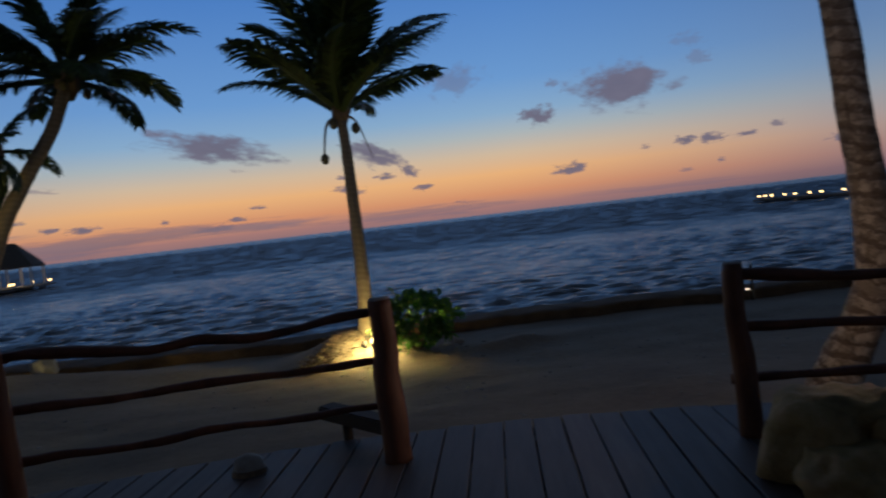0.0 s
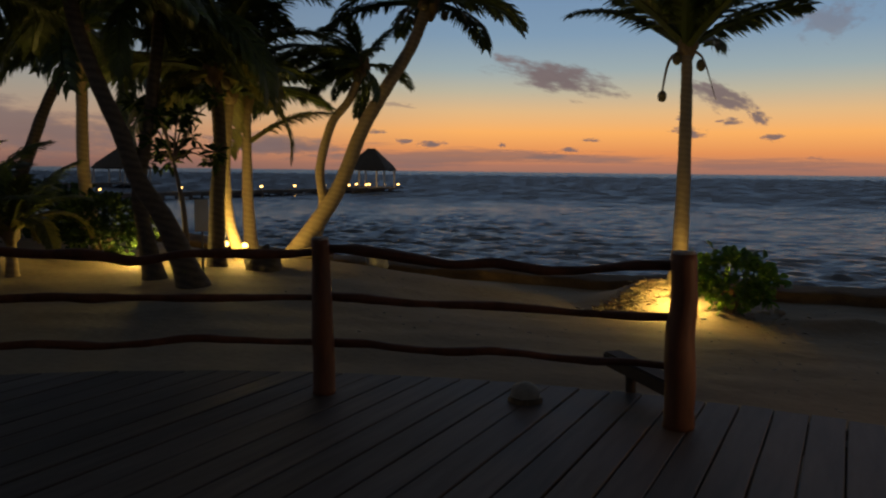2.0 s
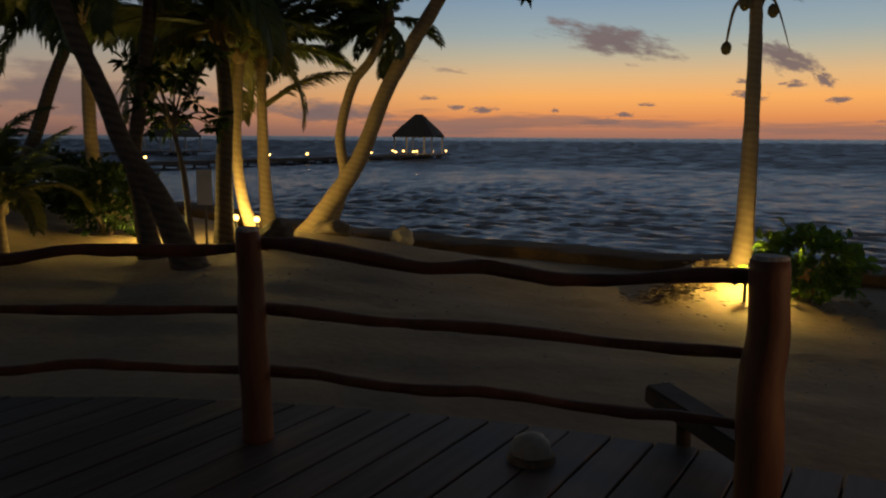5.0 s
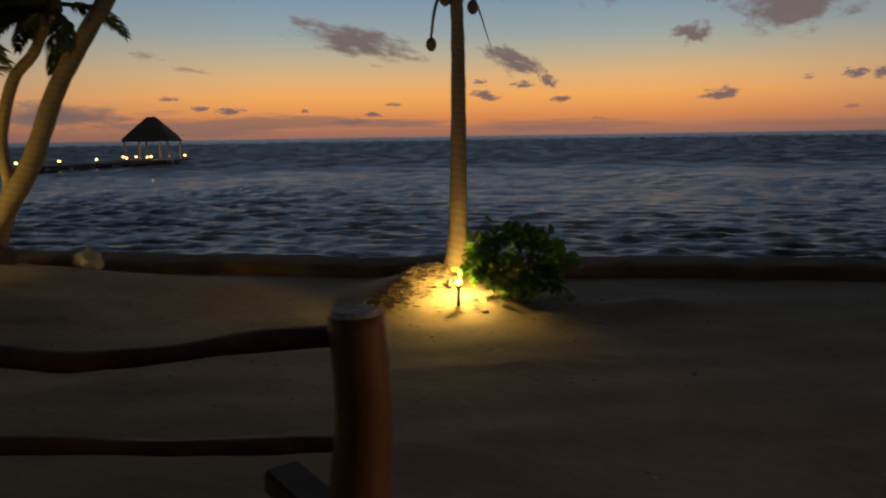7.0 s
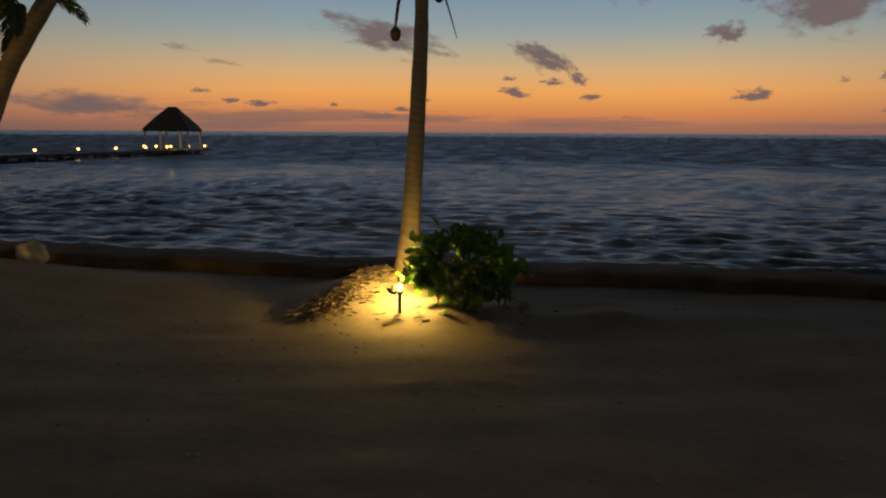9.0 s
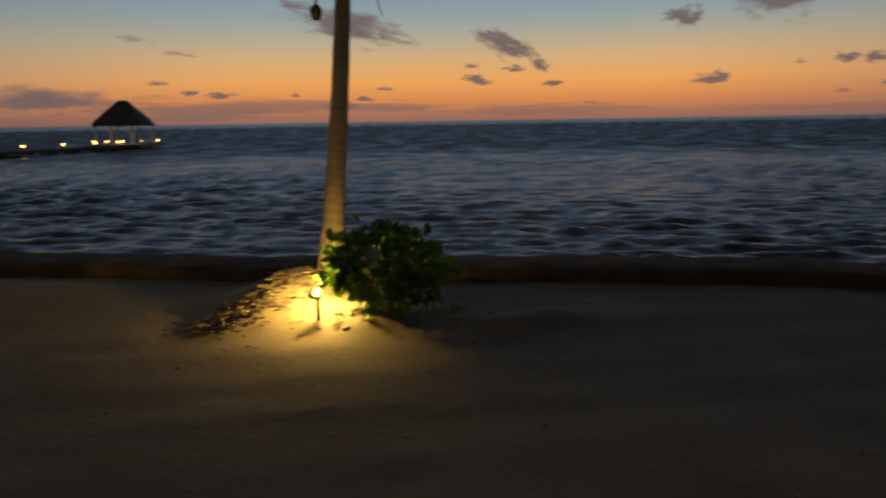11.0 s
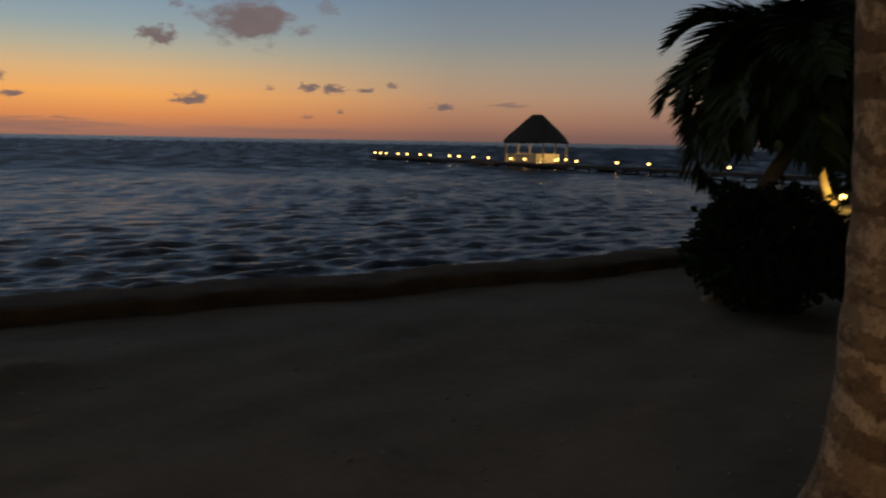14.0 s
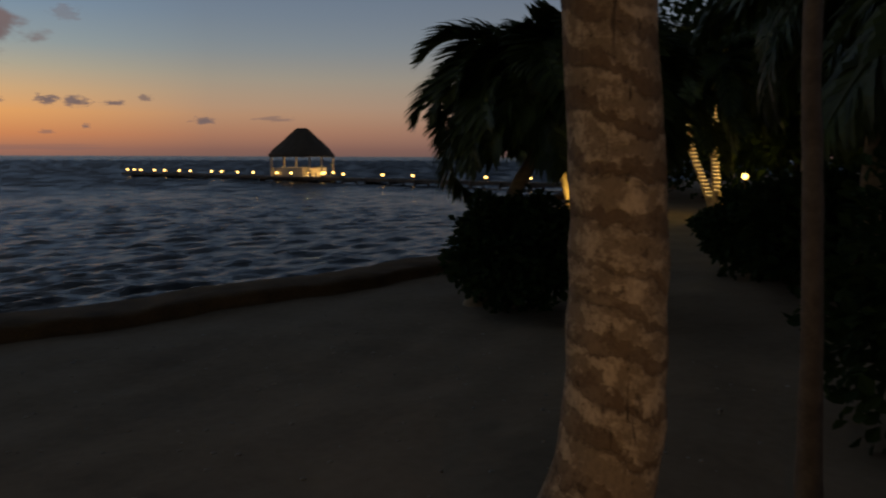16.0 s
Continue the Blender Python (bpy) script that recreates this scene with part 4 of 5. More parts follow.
# ---- lamps ----
def garden_lamp(at, height, watts, label, flood=None, size=0.055):
    at = Vector(at)
    base = thing("garden_lamp", at, label, "garden lamp", "garden lamps")
    bm = tube(bmesh.new(), [at + Vector((0, 0, -0.05)), at + Vector((0, 0, height * 0.5)), at + Vector((0, 0, height - 0.05))], 0.021, 10)
    stake = part("stake", bm, BLACKMETAL, base)
    bm = bmesh.new()
    bmesh.ops.create_uvsphere(bm, u_segments=14, v_segments=8, radius=size, matrix=Matrix.Translation(at + Vector((0, 0, height))))
    part("bulb", bm, BULB, base, "glowing warm yellow bulb", smooth=True).visible_shadow = False
    bm = bmesh.new()
    bmesh.ops.create_cone(bm, cap_ends=True, segments=16, radius1=0.034, radius2=0.038, depth=0.03, matrix=Matrix.Translation(at + Vector((0, 0, height - 0.055))))
    part("socket", bm, BLACKMETAL, stake)
    spot = at + Vector((0, 0, height))
    if flood:                                                   # the burner leans from the stake, close over the sand
        spot = at + Vector(flood)
        part("arm", tube(bmesh.new(), [at + Vector((0, 0, height * 0.6)), spot + Vector((0, 0, -0.05))], 0.012, 8), BLACKMETAL, stake)
        bm = bmesh.new()
        bmesh.ops.create_uvsphere(bm, u_segments=14, v_segments=8, radius=0.05, matrix=Matrix.Translation(spot) @ Matrix.Diagonal((1, 1, 0.8, 1)))
        part("flood_bulb", bm, BULB, base, "glowing warm yellow bulb", smooth=True).visible_shadow = False
    point_lamp("garden_lamp_light", spot, watts, (1.0, 0.69, 0.17), 0.05)
    return base


# ---- piers and their thatched huts ----
def thatched_hut(at, half, eave, peak, label, turn=0.0, watts=0.0, panels=False, seed=1):
    at = Vector(at)
    base = thing("thatched_hut", at, label, "hut", "huts on the piers")
    m = Matrix.Translation(at) @ Matrix.Rotation(turn, 4, "Z")
    rnd = random.Random(seed)
    bm = bmesh.new()
    rings = []
    prof = [(1.0, eave - 0.12), (1.02, eave + 0.05), (0.86, eave + (peak - eave) * 0.24), (0.63, eave + (peak - eave) * 0.50), (0.42, eave + (peak - eave) * 0.72),
            (0.24, eave + (peak - eave) * 0.92), (0.16, peak), (0.04, peak + 0.02)]
    n = 56
    for i, (r, z) in enumerate(prof):
        ring = []
        for k in range(n):
            a = 2 * math.pi * k / n
            sq = 1 / max(abs(math.cos(a)), abs(math.sin(a))) ** 0.55
            rr = half * r * sq * 0.97 * (1 + 0.02 * rnd.uniform(-1, 1))
            ring.append(bm.verts.new(m @ Vector((math.cos(a) * rr, math.sin(a) * rr, z + rnd.uniform(-0.07, 0.07) * (1 if i < 2 else 0.6)))))
        rings.append(ring)
    for a, b in zip(rings, rings[1:]):
        for k in range(n):
            bm.faces.new((a[k], a[(k + 1) % n], b[(k + 1) % n], b[k]))
    bm.faces.new(rings[-1])
    bm.faces.new(rings[0][::-1])
    part("roof", bm, THATCH, base, "shaggy palm-thatch hipped roof")
    for sx in (-1, 0, 1):
        for sy in (-1, 1):
            bm = tube(bmesh.new(), [m @ Vector((sx * half * 0.78, sy * half * 0.78, z)) for z in (0, eave * 0.5, eave + 0.2)], 0.1, 10, 0.1, sx)
            part("post", bm, PALEWOOD, base)
    bm = block(bmesh.new(), None, (half * 2.15, half * 2.15, 0.16), m=m @ Matrix.Translation((0, 0, -0.08)))
    part("floor", bm, PIERWOOD, base)
    if panels:
        for sx, sy, lx, ly in ((0, 0.76, half * 1.5, 0.08), (-0.76, 0.1, 0.08, half * 1.2), (0.76, 0.1, 0.08, half * 1.2)):
            bm = block(bmesh.new(), None, (lx, ly, 0.9), m=m @ Matrix.Translation((sx * half, sy * half, 0.45)))
            part("low_wall", bm, PALEWOOD, base)
    for k in range(12):
        a = k * math.pi / 6 + 0.2
        p = m @ Vector((math.cos(a) * half * 0.92, math.sin(a) * half * 0.92, 0))
        part("pile", tube(bmesh.new(), [p + Vector((0, 0, z)) for z in (-2.6, -1.2, -0.1)], 0.11, 8), PIERWOOD, base)
    if watts:
        point_lamp("hut_light", m @ Vector((0, -half * 0.2, 0.7)), watts, (1.0, 0.62, 0.19), 0.15)
    return base


def pier(a, b, width, top, label, spacing=3.0):
    a, b = Vector((*a, top)), Vector((*b, top))
    way = (b - a).normalized()
    side = Vector((-way.y, way.x, 0))
    base = thing("pier", a, label, "pier")
    length = (b - a).length
    turn = math.atan2(way.y, way.x)
    n = int(length / 0.6)
    rnd = random.Random(8)
    plank = bpy.data.meshes.new("plank")
    bm = block(bmesh.new(), (0, 0, 0), (0.57, width, 0.05), 0, 0.008)
    bm.to_mesh(plank)
    bm.free()
    for k in range(n):
        p = a + way * (k + 0.5) * length / n
        mesh_part("plank", plank, PIERWOOD, base, Matrix.Translation(p + Vector((0, 0, -0.025 + rnd.uniform(-0.008, 0.008)))) @ Matrix.Rotation(turn, 4, "Z"))
    for s in (-1, 1):
        bm = block(bmesh.new(), (a + b) / 2 + side * s * width * 0.42 + Vector((0, 0, -0.17)), (length, 0.12, 0.22), turn)
        part("beam", bm, PIERWOOD, base)
    for k in range(int(length / spacing) + 1):
        p = a + way * k * spacing
        for s in (-1, 1):
            q = p + side * s * width * 0.46
            part("pile", tube(bmesh.new(), [q + Vector((0, 0, z)) for z in (-2.6, -1.2, 0.0)], 0.12, 8, 0.1, k), PIERWOOD, base)
        bm = block(bmesh.new(), p + Vector((0, 0, -0.36)), (0.12, width, 0.16), turn)
        part("crossbeam", bm, PIERWOOD, base)
    return base


LAMP_POST = None


def pier_lamp(at):
    global LAMP_POST
    if LAMP_POST is None:
        LAMP_POST = thing("pier_lamp", at, "short post lamp glowing warm yellow on the pier", "lamp", "lamps along the piers")
        part("post", tube(bmesh.new(), [Vector(at) + Vector((0, 0, z)) for z in (0, 0.15, 0.28)], 0.05, 8), BLACKMETAL, LAMP_POST)
        bm = bmesh.new()
        bmesh.ops.create_uvsphere(bm, u_segments=10, v_segments=6, radius=0.13, matrix=Matrix.Translation(Vector(at) + Vector((0, 0, 0.38))) @ Matrix.Diagonal((1, 1, 0.8, 1)))
        part("globe", bm, BULB_FAR, LAMP_POST, "glowing globe")
        bm = bmesh.new()
        bmesh.ops.create_cone(bm, cap_ends=True, segments=10, radius1=0.15, radius2=0.05, depth=0.07, matrix=Matrix.Translation(Vector(at) + Vector((0, 0, 0.5))))
        part("cap", bm, BLACKMETAL, LAMP_POST)
        return LAMP_POST
    return copy_thing(LAMP_POST, Matrix.Translation(at))


def ground_at(x, y):
    return float(sand_height(x, y))


# ---- the deck and what stands on it ----
deck()
fence()
step_rest()
deck_stone()
rock_planter()


def post_lamp():
    """A small bulkhead lamp added outside the gate post to light post and palm."""
    at = Vector((1.70, 4.43, 1.30))
    base = thing("post_lamp", at, "added warm lamp hidden behind a fence post to light post and palm", "lamp")
    bm = block(bmesh.new(), at + Vector((-0.008, -0.035, 0)), (0.07, 0.04, 0.11), -0.29, 0.006)
    part("bracket", bm, BLACKMETAL, base)
    # cheek and tray keep the added light off the rails and sand
    bm = block(bmesh.new(), at + Vector((0.085, 0.003, 0)), (0.012, 0.14, 0.22), -0.37, 0.004)
    part("cheek", bm, BLACKMETAL, base)
    bm = bmesh.new()
    bmesh.ops.create_cone(bm, cap_ends=True, segments=16, radius1=0.07, radius2=0.075, depth=0.012, matrix=Matrix.Translation(at + Vector((0.01, 0.03, -0.055))))
    part("tray", bm, BLACKMETAL, base)
    bm = bmesh.new()
    bmesh.ops.create_uvsphere(bm, u_segments=12, v_segments=8, radius=0.032, matrix=Matrix.Translation(at + Vector((0.01, 0.03, 0))))
    part("globe", bm, BULB, base, "glowing glass globe").visible_shadow = False
    point_lamp("added_post_light", at + Vector((0.01, 0.03, 0)), ADDED_POST_WATTS, (1.0, 0.62, 0.32), 0.03)


post_lamp()


def back_wall():
    bm = block(bmesh.new(), (0, -4.3, 1.7), (14, 0.25, 3.4))
    tagged(part("wall_south", bm, PLASTER), "plain plastered house wall behind the deck", "wall", kind="structure")
    # roof added out of view to keep sky light off the near boards
    bm = block(bmesh.new(), (-2.2, -1.6, 3.5), (15.0, 6.2, 0.16))
    tagged(part("added_shade_roof", bm, PIERWOOD), "added roof out of view that shades the back of the deck", "roof", kind="structure")


back_wall()

# ---- palms ----
palm([(-2.15, 12.72, -0.15), (-2.17, 12.99, 0.81), (-2.29, 13.63, 2.19), (-2.42, 14.21, 3.46), (-2.49, 14.42, 4.18)], 0.125, 2.9, 20, 21,
     "tall coconut palm with a pale lamp-lit trunk beside the water", yellow=0, nuts=7, low=0.42, flare=1.9, hanging=3, high=1.4, stiff=True)
palm([(-9.75, 11.95, -0.05), (-9.39, 12.24, 0.65), (-9.02, 12.51, 1.34), (-8.83, 12.66, 1.87), (-8.55, 12.85, 2.73), (-8.17, 13.1, 3.53), (-7.73, 13.38, 4.4), (-7.5, 13.7, 5.3)],
     0.16, 2.5, 20, 5, "leaning coconut palm with a curved lamp-lit trunk", nuts=5, low=-0.1, flare=1.7)
palm([(-9.55, 12.2, 0.0), (-9.40, 12.45, 0.6), (-9.33, 12.54, 1.22), (-9.37, 12.5, 1.92), (-9.18, 12.65, 2.84), (-8.9, 12.85, 3.31), (-8.65, 13.0, 4.0)], 0.105, 1.25, 26, 9,
     "slim bent coconut palm hung with nuts", wind=(-0.75, -0.3), nuts=7, low=-0.5, flare=1.4)
palm([(-9.45, 8.35, -0.1), (-9.9, 8.51, 0.85), (-9.97, 8.47, 1.5), (-9.9, 8.56, 2.25), (-9.8, 8.7, 3.4), (-9.7, 8.8, 4.7)], 0.12, 2.6, 24, 13, "upright coconut palm with a flared foot, shade painted in its bark",
     low=-0.3, flare=1.9, bark=BARK_IN_SHADE)
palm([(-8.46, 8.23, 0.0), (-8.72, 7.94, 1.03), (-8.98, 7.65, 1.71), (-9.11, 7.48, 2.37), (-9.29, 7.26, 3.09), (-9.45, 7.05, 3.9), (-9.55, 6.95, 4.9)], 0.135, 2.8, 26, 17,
     "leaning coconut palm with a flared foot, shade painted in its bark", low=-0.35, flare=1.9, bark=BARK_IN_SHADE)
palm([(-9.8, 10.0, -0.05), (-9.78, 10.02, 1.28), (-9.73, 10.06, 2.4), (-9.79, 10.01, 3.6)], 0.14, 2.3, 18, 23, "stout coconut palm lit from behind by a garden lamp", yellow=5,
     low=-0.35, nuts=4, bark=BARK_IN_SHADE)
palm([(-10.1, 10.98, 0.05), (-10.33, 10.9, 0.8), (-10.38, 10.85, 1.7), (-10.3, 10.85, 2.7), (-10.2, 10.85, 3.3)], 0.1, 2.2, 18, 29, "slender lamp-lit coconut palm", low=0.0)
lit_palm = palm([(-10.85, 12.04, 0.1), (-10.89, 12.0, 1.2), (-10.9, 12.0, 2.1), (-10.9, 12.0, 3.3)], 0.12, 2.1, 16, 31, "straight lamp-lit coconut palm", low=0.1)
mesh_part("frond", FROND_LIT, FROND_LAMPLIT, lit_palm, Matrix.Translation((-10.85, 12.02, 2.45)) @ Matrix.Rotation(0.55, 4, "Z") @ Matrix.Rotation(-0.62, 4, "Y") @ Matrix.Diagonal((1.85, 1.85, 1.85, 1)))
palm([(-13.55, 10.6, 0.1), (-13.8, 10.4, 0.9), (-13.85, 10.3, 1.87), (-13.85, 10.33, 3.65), (-13.8, 10.3, 4.8)], 0.14, 2.6, 20, 37, "tall coconut palm with a lit yellow trunk",
     low=-0.5, flare=1.6)
palm([(-17.3, 10.3, 0.1), (-16.6, 10.75, 1.86), (-16.34, 11.14, 3.19), (-15.9, 11.6, 4.6)], 0.15, 2.6, 13, 41, "leaning coconut palm far down the beach", low=-0.3, bark=BARK_IN_SHADE)
palm([(-10.25, 5.85, -0.05), (-10.16, 5.95, 1.1), (-10.13, 6.0, 2.17), (-10.2, 5.91, 3.37), (-10.3, 5.8, 4.3)], 0.055, 2.0, 13, 43, "very thin young coconut palm", low=-0.1, bark=BARK_IN_SHADE)
palm([(-11.6, 7.3, 0.0), (-11.6, 7.3, 0.4), (-11.6, 7.3, 0.8)], 0.1, 1.5, 16, 47, "low bushy young palm in the sand", low=0.2, yellow=6)
palm([(-14.0, 8.0, 0.1), (-14.0, 8.0, 0.6), (-13.9, 8.0, 1.1)], 0.1, 1.7, 16, 53, "low bushy young palm in the sand", low=0.2, yellow=3)
# beside the deck
palm([(2.80, 6.16, -0.1), (2.99, 6.14, 0.3), (3.275, 6.09, 0.9), (3.312, 6.08, 1.4), (3.30, 6.09, 1.85), (3.26, 6.115, 2.4), (3.18, 6.11, 3.4), (2.94, 6.28, 5.2), (2.74, 6.44, 7.0)], 0.158,
     3.0, 22, 61, "tall coconut palm with broad pale and brown rings on its trunk", low=-0.5, bark=BARK_NEAR, flare=1.7)
palm([(5.37, 6.28, -0.1), (5.35, 6.31, 0.9), (5.33, 6.35, 1.8), (5.31, 6.39, 2.65), (5.3, 6.4, 5.2)], 0.055, 2.4, 18, 67, "thin straight young palm stem beside the path", low=-0.5, bark=BARK_BROWN)
palm([(6.05, 5.75, -0.1), (6.05, 5.75, 1.6), (6.0, 5.8, 3.2), (6.0, 5.8, 5.4)], 0.06, 2.4, 18, 71, "thin straight young palm stem beside the path", low=-0.5, bark=BARK_BROWN)
# down the beach on the other side
palm([(9.12, 12.63, -0.35), (9.2, 12.58, 0.4), (9.5, 12.35, 1.2), (10.1, 12.0, 2.45)], 0.13, 2.35, 84, 73, "wind-bent bushy coconut palm at the water's edge", wind=(-0.05, -0.04), low=0.4, high=1.5, spread=1.2, arched=True)
palm([(12.5, 8.5, -0.1), (12.6, 8.5, 2.2), (12.8, 8.4, 4.8)], 0.15, 3.2, 26, 79, "dark coconut palm among the garden shrubs", low=-0.7)
palm([(18.5, 10.0, -0.2), (18.4, 10.0, 2.4), (18.0, 10.0, 5.2)], 0.15, 3.3, 26, 83, "dark coconut palm among the garden shrubs", low=-0.7)
palm([(11.0, 6.5, -0.1), (11.1, 6.5, 2.0), (11.3, 6.4, 4.4)], 0.15, 3.2, 26, 89, "dark coconut palm among the garden shrubs", low=-0.8)
palm([(20.0, 12.5, -0.2), (20.1, 12.4, 3.0), (20.3, 12.2, 6.6)], 0.16, 3.4, 26, 97, "dark coconut palm among the garden shrubs", low=-0.8)
palm([(25.5, 23.8, -0.2), (25.0, 23.9, 0.9), (24.6, 24.0, 2.6), (24.4, 24.1, 4.0)], 0.15, 3.0, 22, 101, "leaning coconut palm lit orange by a lamp", low=-0.6)


def string_palm(trunk, radius, z0, z1, seed):
    base = palm(trunk, radius, 3.2, 24, seed, "coconut palm with its trunk wrapped in string lights", low=-0.8)
    path = smooth_path(trunk, 12)
    last = -9.0
    bulb = bpy.data.meshes.new("string_bulb")
    bm = bmesh.new()
    for k in range(3):
        a = 3.4 + 0.5 * k
        block(bm, Vector((math.cos(a), math.sin(a), 0)) * (radius + 0.02), (0.04, 0.075, 0.022), a)
    bm.to_mesh(bulb)
    bm.free()
    for p in smooth_path(trunk, 60):
        if z0 < p.z < z1 and p.z - last > 0.135:
            last = p.z
            mesh_part("string_bulb", bulb, BULB_STRING, base, Matrix.Translation(p))


string_palm([(27.9, 18.9, -0.2), (27.85, 19.0, 1.0), (27.78, 19.1, 2.4), (27.78, 19.11, 3.8), (27.8, 19.1, 5.4)], 0.16, 0.7, 3.9, 103)
string_palm([(28.0, 19.0, -0.2), (27.6, 19.45, 1.2), (27.35, 19.9, 2.6), (27.2, 20.1, 4.4)], 0.15, 0.5, 3.2, 107)

# ---- shrubs and trees ----
shrub("sea_grape_bush", (-1.2, 11.86, ground_at(-1.2, 11.86) - 0.005), (0.63, 0.42, 0.70), 700, 0.16, 3, "round-leaved green bush lit by a garden lamp", LEAF, 6, "bush")
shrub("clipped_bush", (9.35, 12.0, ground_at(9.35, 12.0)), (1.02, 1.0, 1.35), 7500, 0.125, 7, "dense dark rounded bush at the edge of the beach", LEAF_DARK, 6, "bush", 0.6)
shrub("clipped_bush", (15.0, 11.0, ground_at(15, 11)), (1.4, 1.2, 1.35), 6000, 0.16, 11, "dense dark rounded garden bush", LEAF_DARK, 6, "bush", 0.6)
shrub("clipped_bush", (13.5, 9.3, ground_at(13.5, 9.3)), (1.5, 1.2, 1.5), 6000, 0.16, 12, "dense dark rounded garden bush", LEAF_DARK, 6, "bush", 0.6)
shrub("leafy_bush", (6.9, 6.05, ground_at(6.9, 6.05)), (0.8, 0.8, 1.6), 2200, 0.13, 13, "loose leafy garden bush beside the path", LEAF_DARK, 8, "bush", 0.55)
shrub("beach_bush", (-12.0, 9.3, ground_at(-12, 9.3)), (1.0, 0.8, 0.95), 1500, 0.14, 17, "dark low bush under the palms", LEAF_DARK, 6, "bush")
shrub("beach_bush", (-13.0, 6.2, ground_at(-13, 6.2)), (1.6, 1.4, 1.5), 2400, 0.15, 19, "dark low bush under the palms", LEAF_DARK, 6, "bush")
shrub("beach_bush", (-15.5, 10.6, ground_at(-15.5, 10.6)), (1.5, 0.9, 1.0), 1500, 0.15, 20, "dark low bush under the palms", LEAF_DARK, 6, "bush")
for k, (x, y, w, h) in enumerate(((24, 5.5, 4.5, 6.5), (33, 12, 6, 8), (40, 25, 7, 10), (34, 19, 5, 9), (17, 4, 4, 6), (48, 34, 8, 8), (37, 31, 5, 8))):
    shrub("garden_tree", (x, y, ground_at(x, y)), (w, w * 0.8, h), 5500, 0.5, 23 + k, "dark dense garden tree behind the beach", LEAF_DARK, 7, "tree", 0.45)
almond_tree([Vector((-9.7, 9.25, 0.0)), Vector((-9.75, 9.2, 1.2)), Vector((-9.85, 9.1, 2.0))], (-10.0, 8.95, 2.5), (0.75, 0.75, 0.6), 16, 20, 29,
            "thin almond tree with bunches of large dark leaves")


def sign():
    base = thing("sign_board", (-9.5, 9.38, 0.0), "blank pale sign board on a thin stake", "sign")
    part("stake", block(bmesh.new(), (-9.5, 9.38, 0.42), (0.035, 0.035, 0.95), 0.7), PIERWOOD, base)
    part("board", block(bmesh.new(), (-9.48, 9.35, 1.08), (0.23, 0.025, 0.55), 0.78, 0.006), SIGNBOARD, base)


sign()

# ---- stones and litter on the beach ----
def rock(at, size, seed, label, material=None):
    base = thing("beach_rock", at, label, "rock", "rocks on the beach")
    part("rock", lump(bmesh.new(), (at[0], at[1], at[2] + size[2] * 0.6), size, seed, 0.35, 3), material or STONE, base, smooth=True)


# backlit boulder: its unlit side is coloured in with the darkened bark
rock((-8.93, 10.3, ground_at(-8.93, 10.3) - 0.12), (0.33, 0.30, 0.32), 2, "rounded boulder in front of a palm, darkened for its unlit side", BARK_IN_SHADE)
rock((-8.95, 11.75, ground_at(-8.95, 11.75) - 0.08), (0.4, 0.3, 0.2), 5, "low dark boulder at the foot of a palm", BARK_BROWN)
rock((-7.9, 12.4, ground_at(-7.9, 12.4)), (0.22, 0.2, 0.2), 6, "small pale rock near the water")
rock((-0.54, 12.42, ground_at(-0.54, 12.42) - 0.01), (0.085, 0.06, 0.05), 8, "small pale stone block on the sand")
rock((-0.75, 12.3, ground_at(-0.75, 12.3) - 0.02), (0.07, 0.05, 0.03), 9, "small pale stone on the sand")
rock((-1.5, 11.5, ground_at(-1.5, 11.5) - 0.02), (0.05, 0.04, 0.03), 10, "small stone on the sand")
rock((-3.9, 11.1, ground_at(-3.9, 11.1) - 0.015), (0.05, 0.035, 0.02), 11, "small stone on the sand")
rock((-3.3, 11.4, ground_at(-3.3, 11.4) - 0.015), (0.06, 0.04, 0.022), 12, "small stone on the sand")


def litter():
    rnd = random.Random(77)
    bm = bmesh.new()
    for _ in range(900):
        u = rnd.random() ** 0.8
        x, y = -2.3 - 0.62 * u + rnd.gauss(0, 0.17), 12.6 - 1.45 * u + rnd.gauss(0, 0.15)
        p = Vector((x, y, ground_at(x, y) + 0.012))
        t = rnd.uniform(0, 6.28)
        d = Vector((math.cos(t), math.sin(t), rnd.uniform(0.0, 0.3)))
        leaf(bm, p, d, Vector((rnd.uniform(-0.5, 0.5), rnd.uniform(-0.5, 0.5), 1)), rnd.uniform(0.04, 0.14), rnd.uniform(0.012, 0.04))
    for _ in range(120):
        a, r = rnd.uniform(0, 6.28), abs(rnd.gauss(0, 0.6))
        x, y = -1.2 + math.cos(a) * r, 11.85 + math.sin(a) * r * 0.5
        p = Vector((x, y, ground_at(x, y) + 0.008))
        t = rnd.uniform(0, 6.28)
        leaf(bm, p, Vector((math.cos(t), math.sin(t), rnd.uniform(0, 0.2))), Vector((0.1, 0.1, 1)), rnd.uniform(0.04, 0.12), rnd.uniform(0.02, 0.05))
    tagged(part("leaf_litter", bm, DRYLEAF), "dry palm litter and husks heaped at the palm's foot", "litter", kind="stuff")
    bm = bmesh.new()
    for _ in range(500):
        x, y = rnd.uniform(-8, 8), rnd.uniform(6.5, 13.5)
        s = rnd.uniform(0.006, 0.02)
        bmesh.ops.create_icosphere(bm, subdivisions=1, radius=s, matrix=Matrix.Translation((x, y, ground_at(x, y) + s * 0.2)) @ Matrix.Diagonal((1.5, 1, 0.6, 1)))
    tagged(part("beach_pebbles", bm, STONE), "small shells and pebbles scattered on the sand", "pebbles", kind="stuff")


litter()

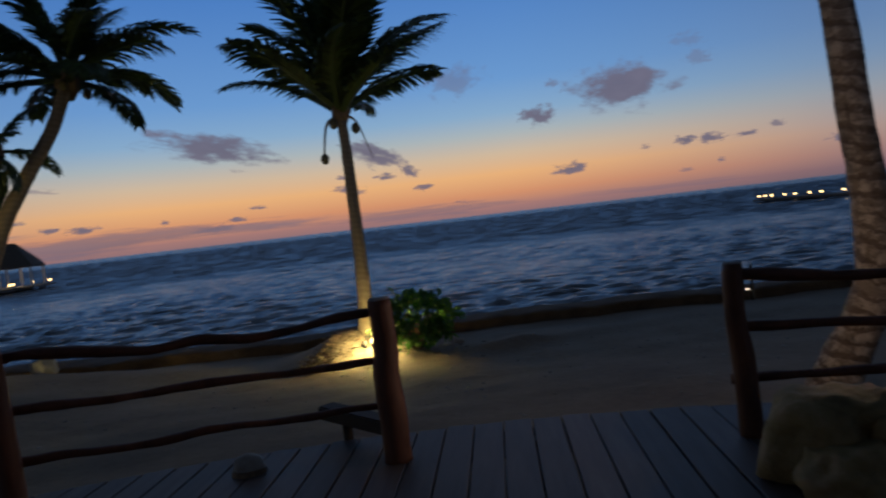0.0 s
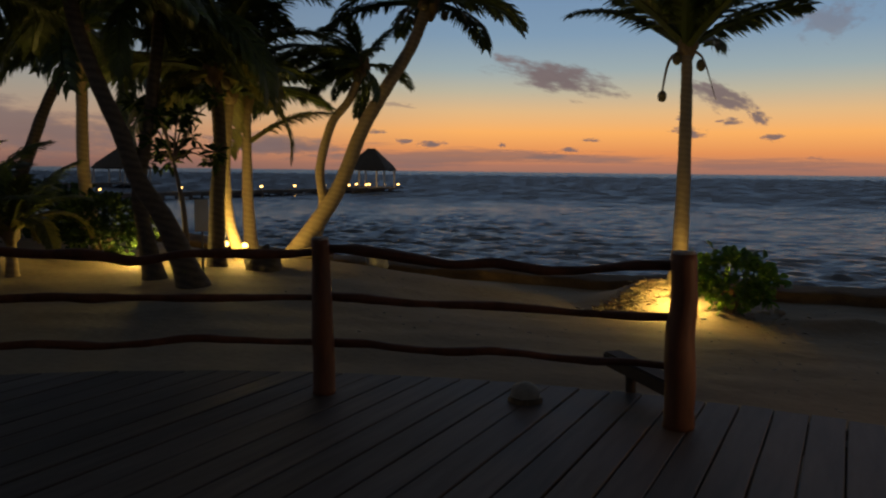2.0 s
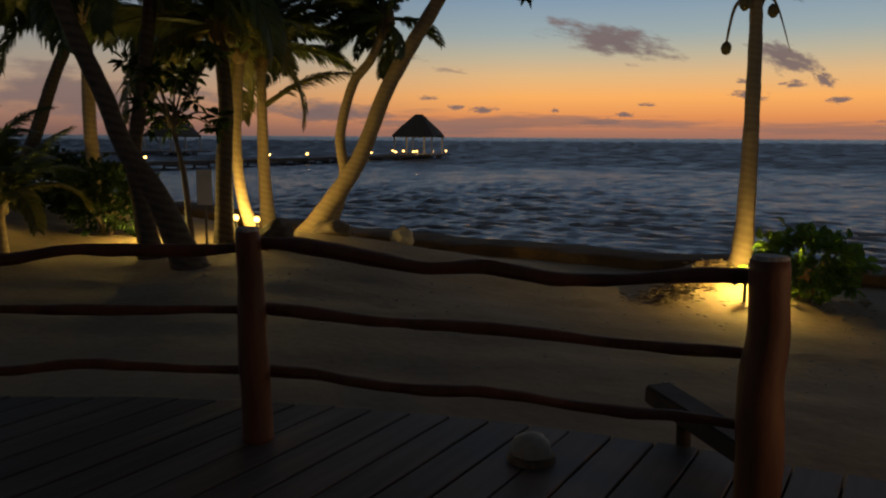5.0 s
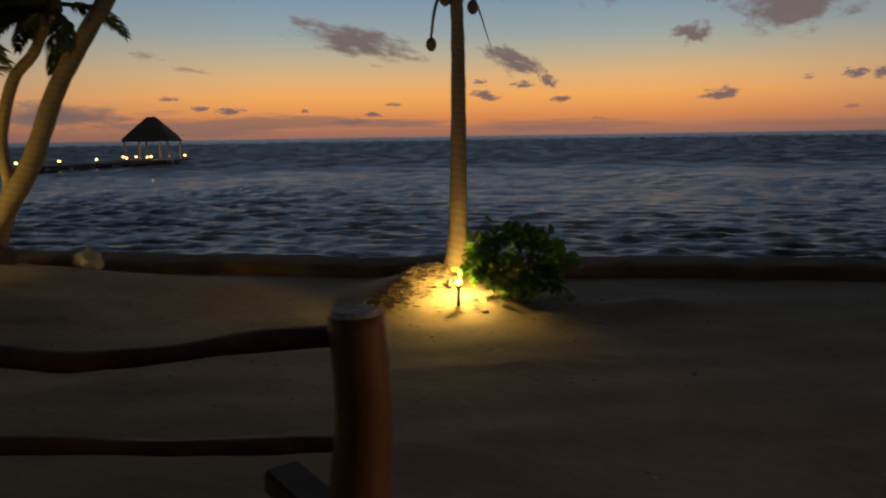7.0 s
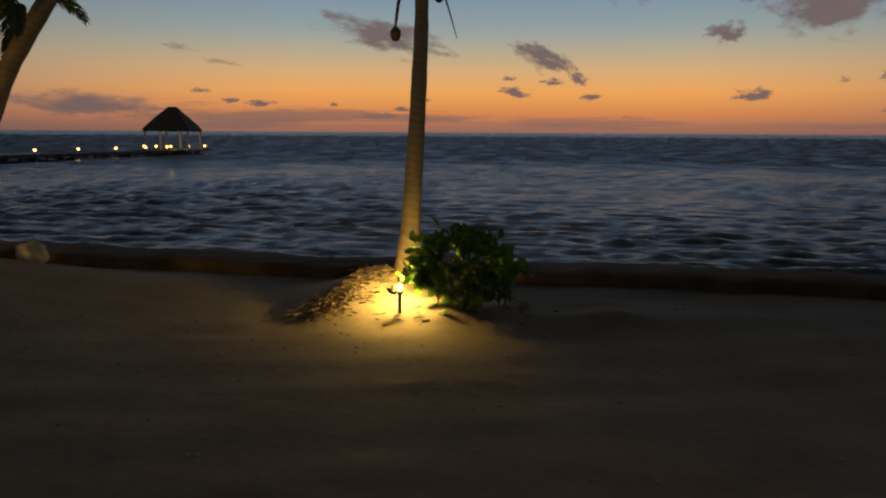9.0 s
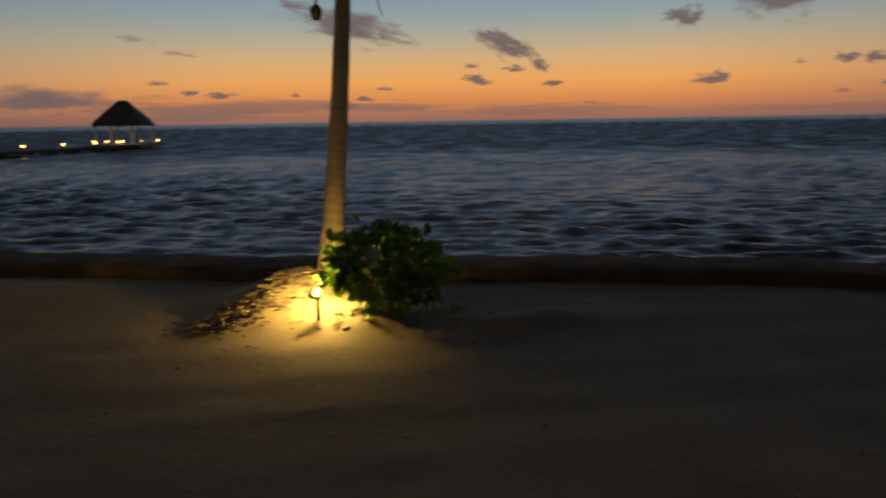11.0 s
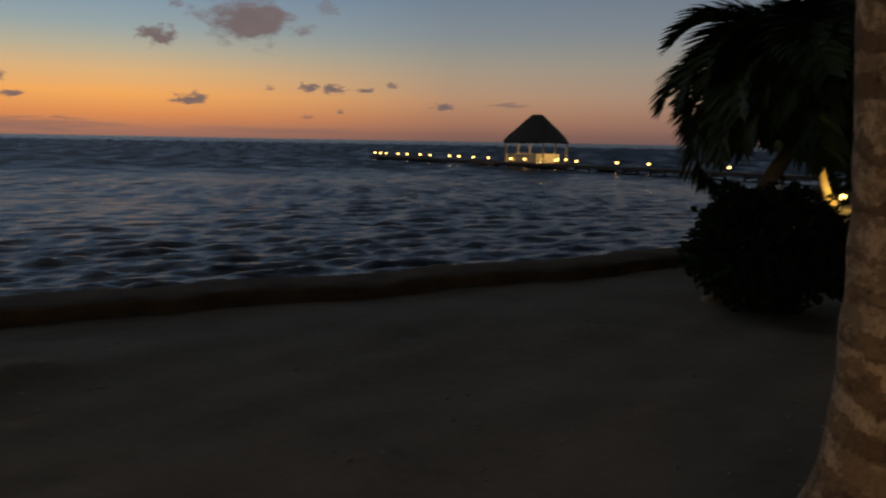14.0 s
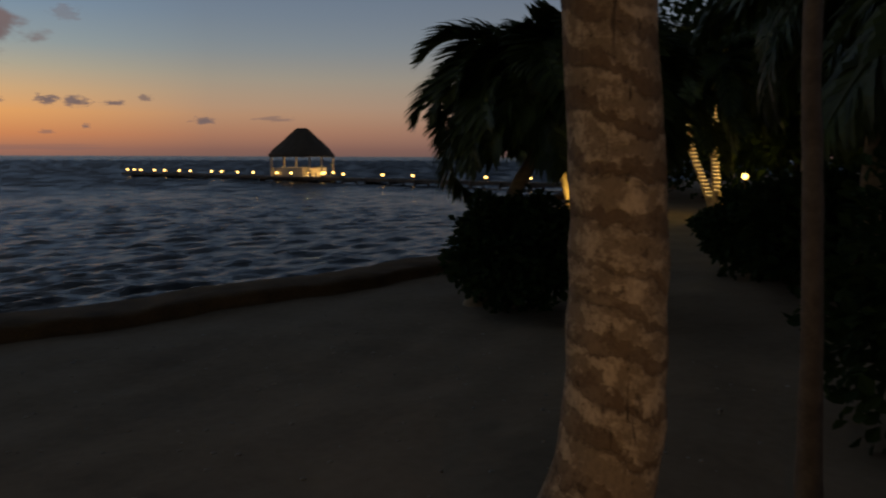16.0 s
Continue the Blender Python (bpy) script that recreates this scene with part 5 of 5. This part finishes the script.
# ---- garden lamps ----
def added_trunk_spot(xy, target, watts):
    at = Vector((*xy, ground_at(*xy)))
    base = thing("ground_spotlight", at, "added black spotlight in the sand that brightens a palm trunk", "spotlight")
    aim = look(at + Vector((0, 0, 0.09)), target)
    bm = bmesh.new()
    bmesh.ops.create_cone(bm, cap_ends=False, segments=14, radius1=0.045, radius2=0.035, depth=0.09, matrix=aim @ Matrix.Translation((0, 0, 0.02)))
    part("can", bm, BLACKMETAL, base)
    part("spike", tube(bmesh.new(), [at + Vector((0, 0, -0.06)), at, at + Vector((0, 0, 0.06))], 0.012, 8), BLACKMETAL, base)
    spot_lamp("added_trunk_light", at + Vector((0, 0, 0.09)) + (Vector(target) - at).normalized() * 0.04, target, watts, (1.0, 0.68, 0.19), 50)


garden_lamp((-1.88, 11.68, ground_at(-1.88, 11.68)), 0.30, LAMP_WATTS * 1.45, "garden lamp on a black stake in front of a palm", (0.0, 0.13, 0.40), 0.045)
# second fixture, added only to brighten the trunk behind the garden lamp
added_trunk_spot((-2.08, 12.05), (-2.36, 13.5, 2.4), 28)
garden_lamp((-9.96, 10.4, ground_at(-9.96, 10.4)), 0.38, LAMP_WATTS * 0.7, "garden lamp on a black stake among palms")
garden_lamp((-10.9, 9.35, ground_at(-10.9, 9.35)), 0.3, LAMP_WATTS * 0.9, "garden lamp on a black stake behind palms")
garden_lamp((-9.73, 10.66, ground_at(-9.73, 10.66)), 0.32, LAMP_WATTS * 0.55, "garden lamp on a black stake among palms")
garden_lamp((-13.2, 7.75, ground_at(-13.2, 7.75)), 1.13, LAMP_WATTS * 0.8, "tall garden lamp on a black stake among low palms", None, 0.04)
garden_lamp((24.9, 22.9, ground_at(24.9, 22.9)), 0.5, 110, "garden lamp on a stake lighting the sand", None, 0.11)
garden_lamp((28.3, 18.1, ground_at(28.3, 18.1)), 1.5, 35, "garden lamp on a stake between palms", None, 0.11)
garden_lamp((26.6, 21.5, ground_at(26.6, 21.5)), 0.5, 12, "low garden lamp on the sand", None, 0.11)
garden_lamp((29.6, 15.1, ground_at(29.6, 15.1)), 1.2, 6, "low garden lamp among shrubs", None, 0.11)
garden_lamp((29.9, 14.3, ground_at(29.9, 14.3)), 1.6, 6, "low garden lamp among shrubs", None, 0.11)

# ---- piers ----
PIER_Z = -0.15
pier((-51, 14), (-51, 77), 2.0, PIER_Z, "long grey wooden pier on piles over the water")
thatched_hut((-52.6, 78.6, PIER_Z), 3.0, 2.15, 4.75, "open thatched hut with lamps at the end of the pier", 0.3, 70)
for y in (30, 38, 46, 51, 56, 61, 66, 70.5, 74):
    pier_lamp((-50.2, y, PIER_Z))
for x, y in ((-54.8, 76.2), (-52.9, 75.8), (-51.0, 75.8), (-50.0, 77.6), (-49.9, 80.6)):
    pier_lamp((x, y, PIER_Z))
pier((-86, 20), (-86, 66), 2.0, PIER_Z, "far grey wooden pier on piles over the water", 4.0)
thatched_hut((-86.5, 69, PIER_Z), 3.2, 2.0, 4.6, "far unlit thatched hut on a pier", 0.2, 0, seed=3)
pier((51, 34), (36, 104), 2.2, PIER_Z, "lamp-lit wooden pier on piles over the water")
thatched_hut((43.9, 74.6, PIER_Z), 3.0, 2.15, 5.0, "thatched hut with pale posts glowing inside on the pier", 0.45, 190, True, 5)
for t in (0.03, 0.08, 0.17, 0.23, 0.34, 0.39, 0.46, 0.50, 0.72, 0.745, 0.80, 0.83, 0.87, 0.9, 0.94, 0.96, 0.98):
    pier_lamp((51 - 15 * t - 0.9, 34 + 70 * t - 0.2, PIER_Z))
for x, y in ((41.3, 72.6), (43.0, 71.8), (44.8, 71.8), (46.4, 72.6), (40.9, 74.8), (39.9, 78.0), (39.1, 80.0)):
    pier_lamp((x, y, PIER_Z))
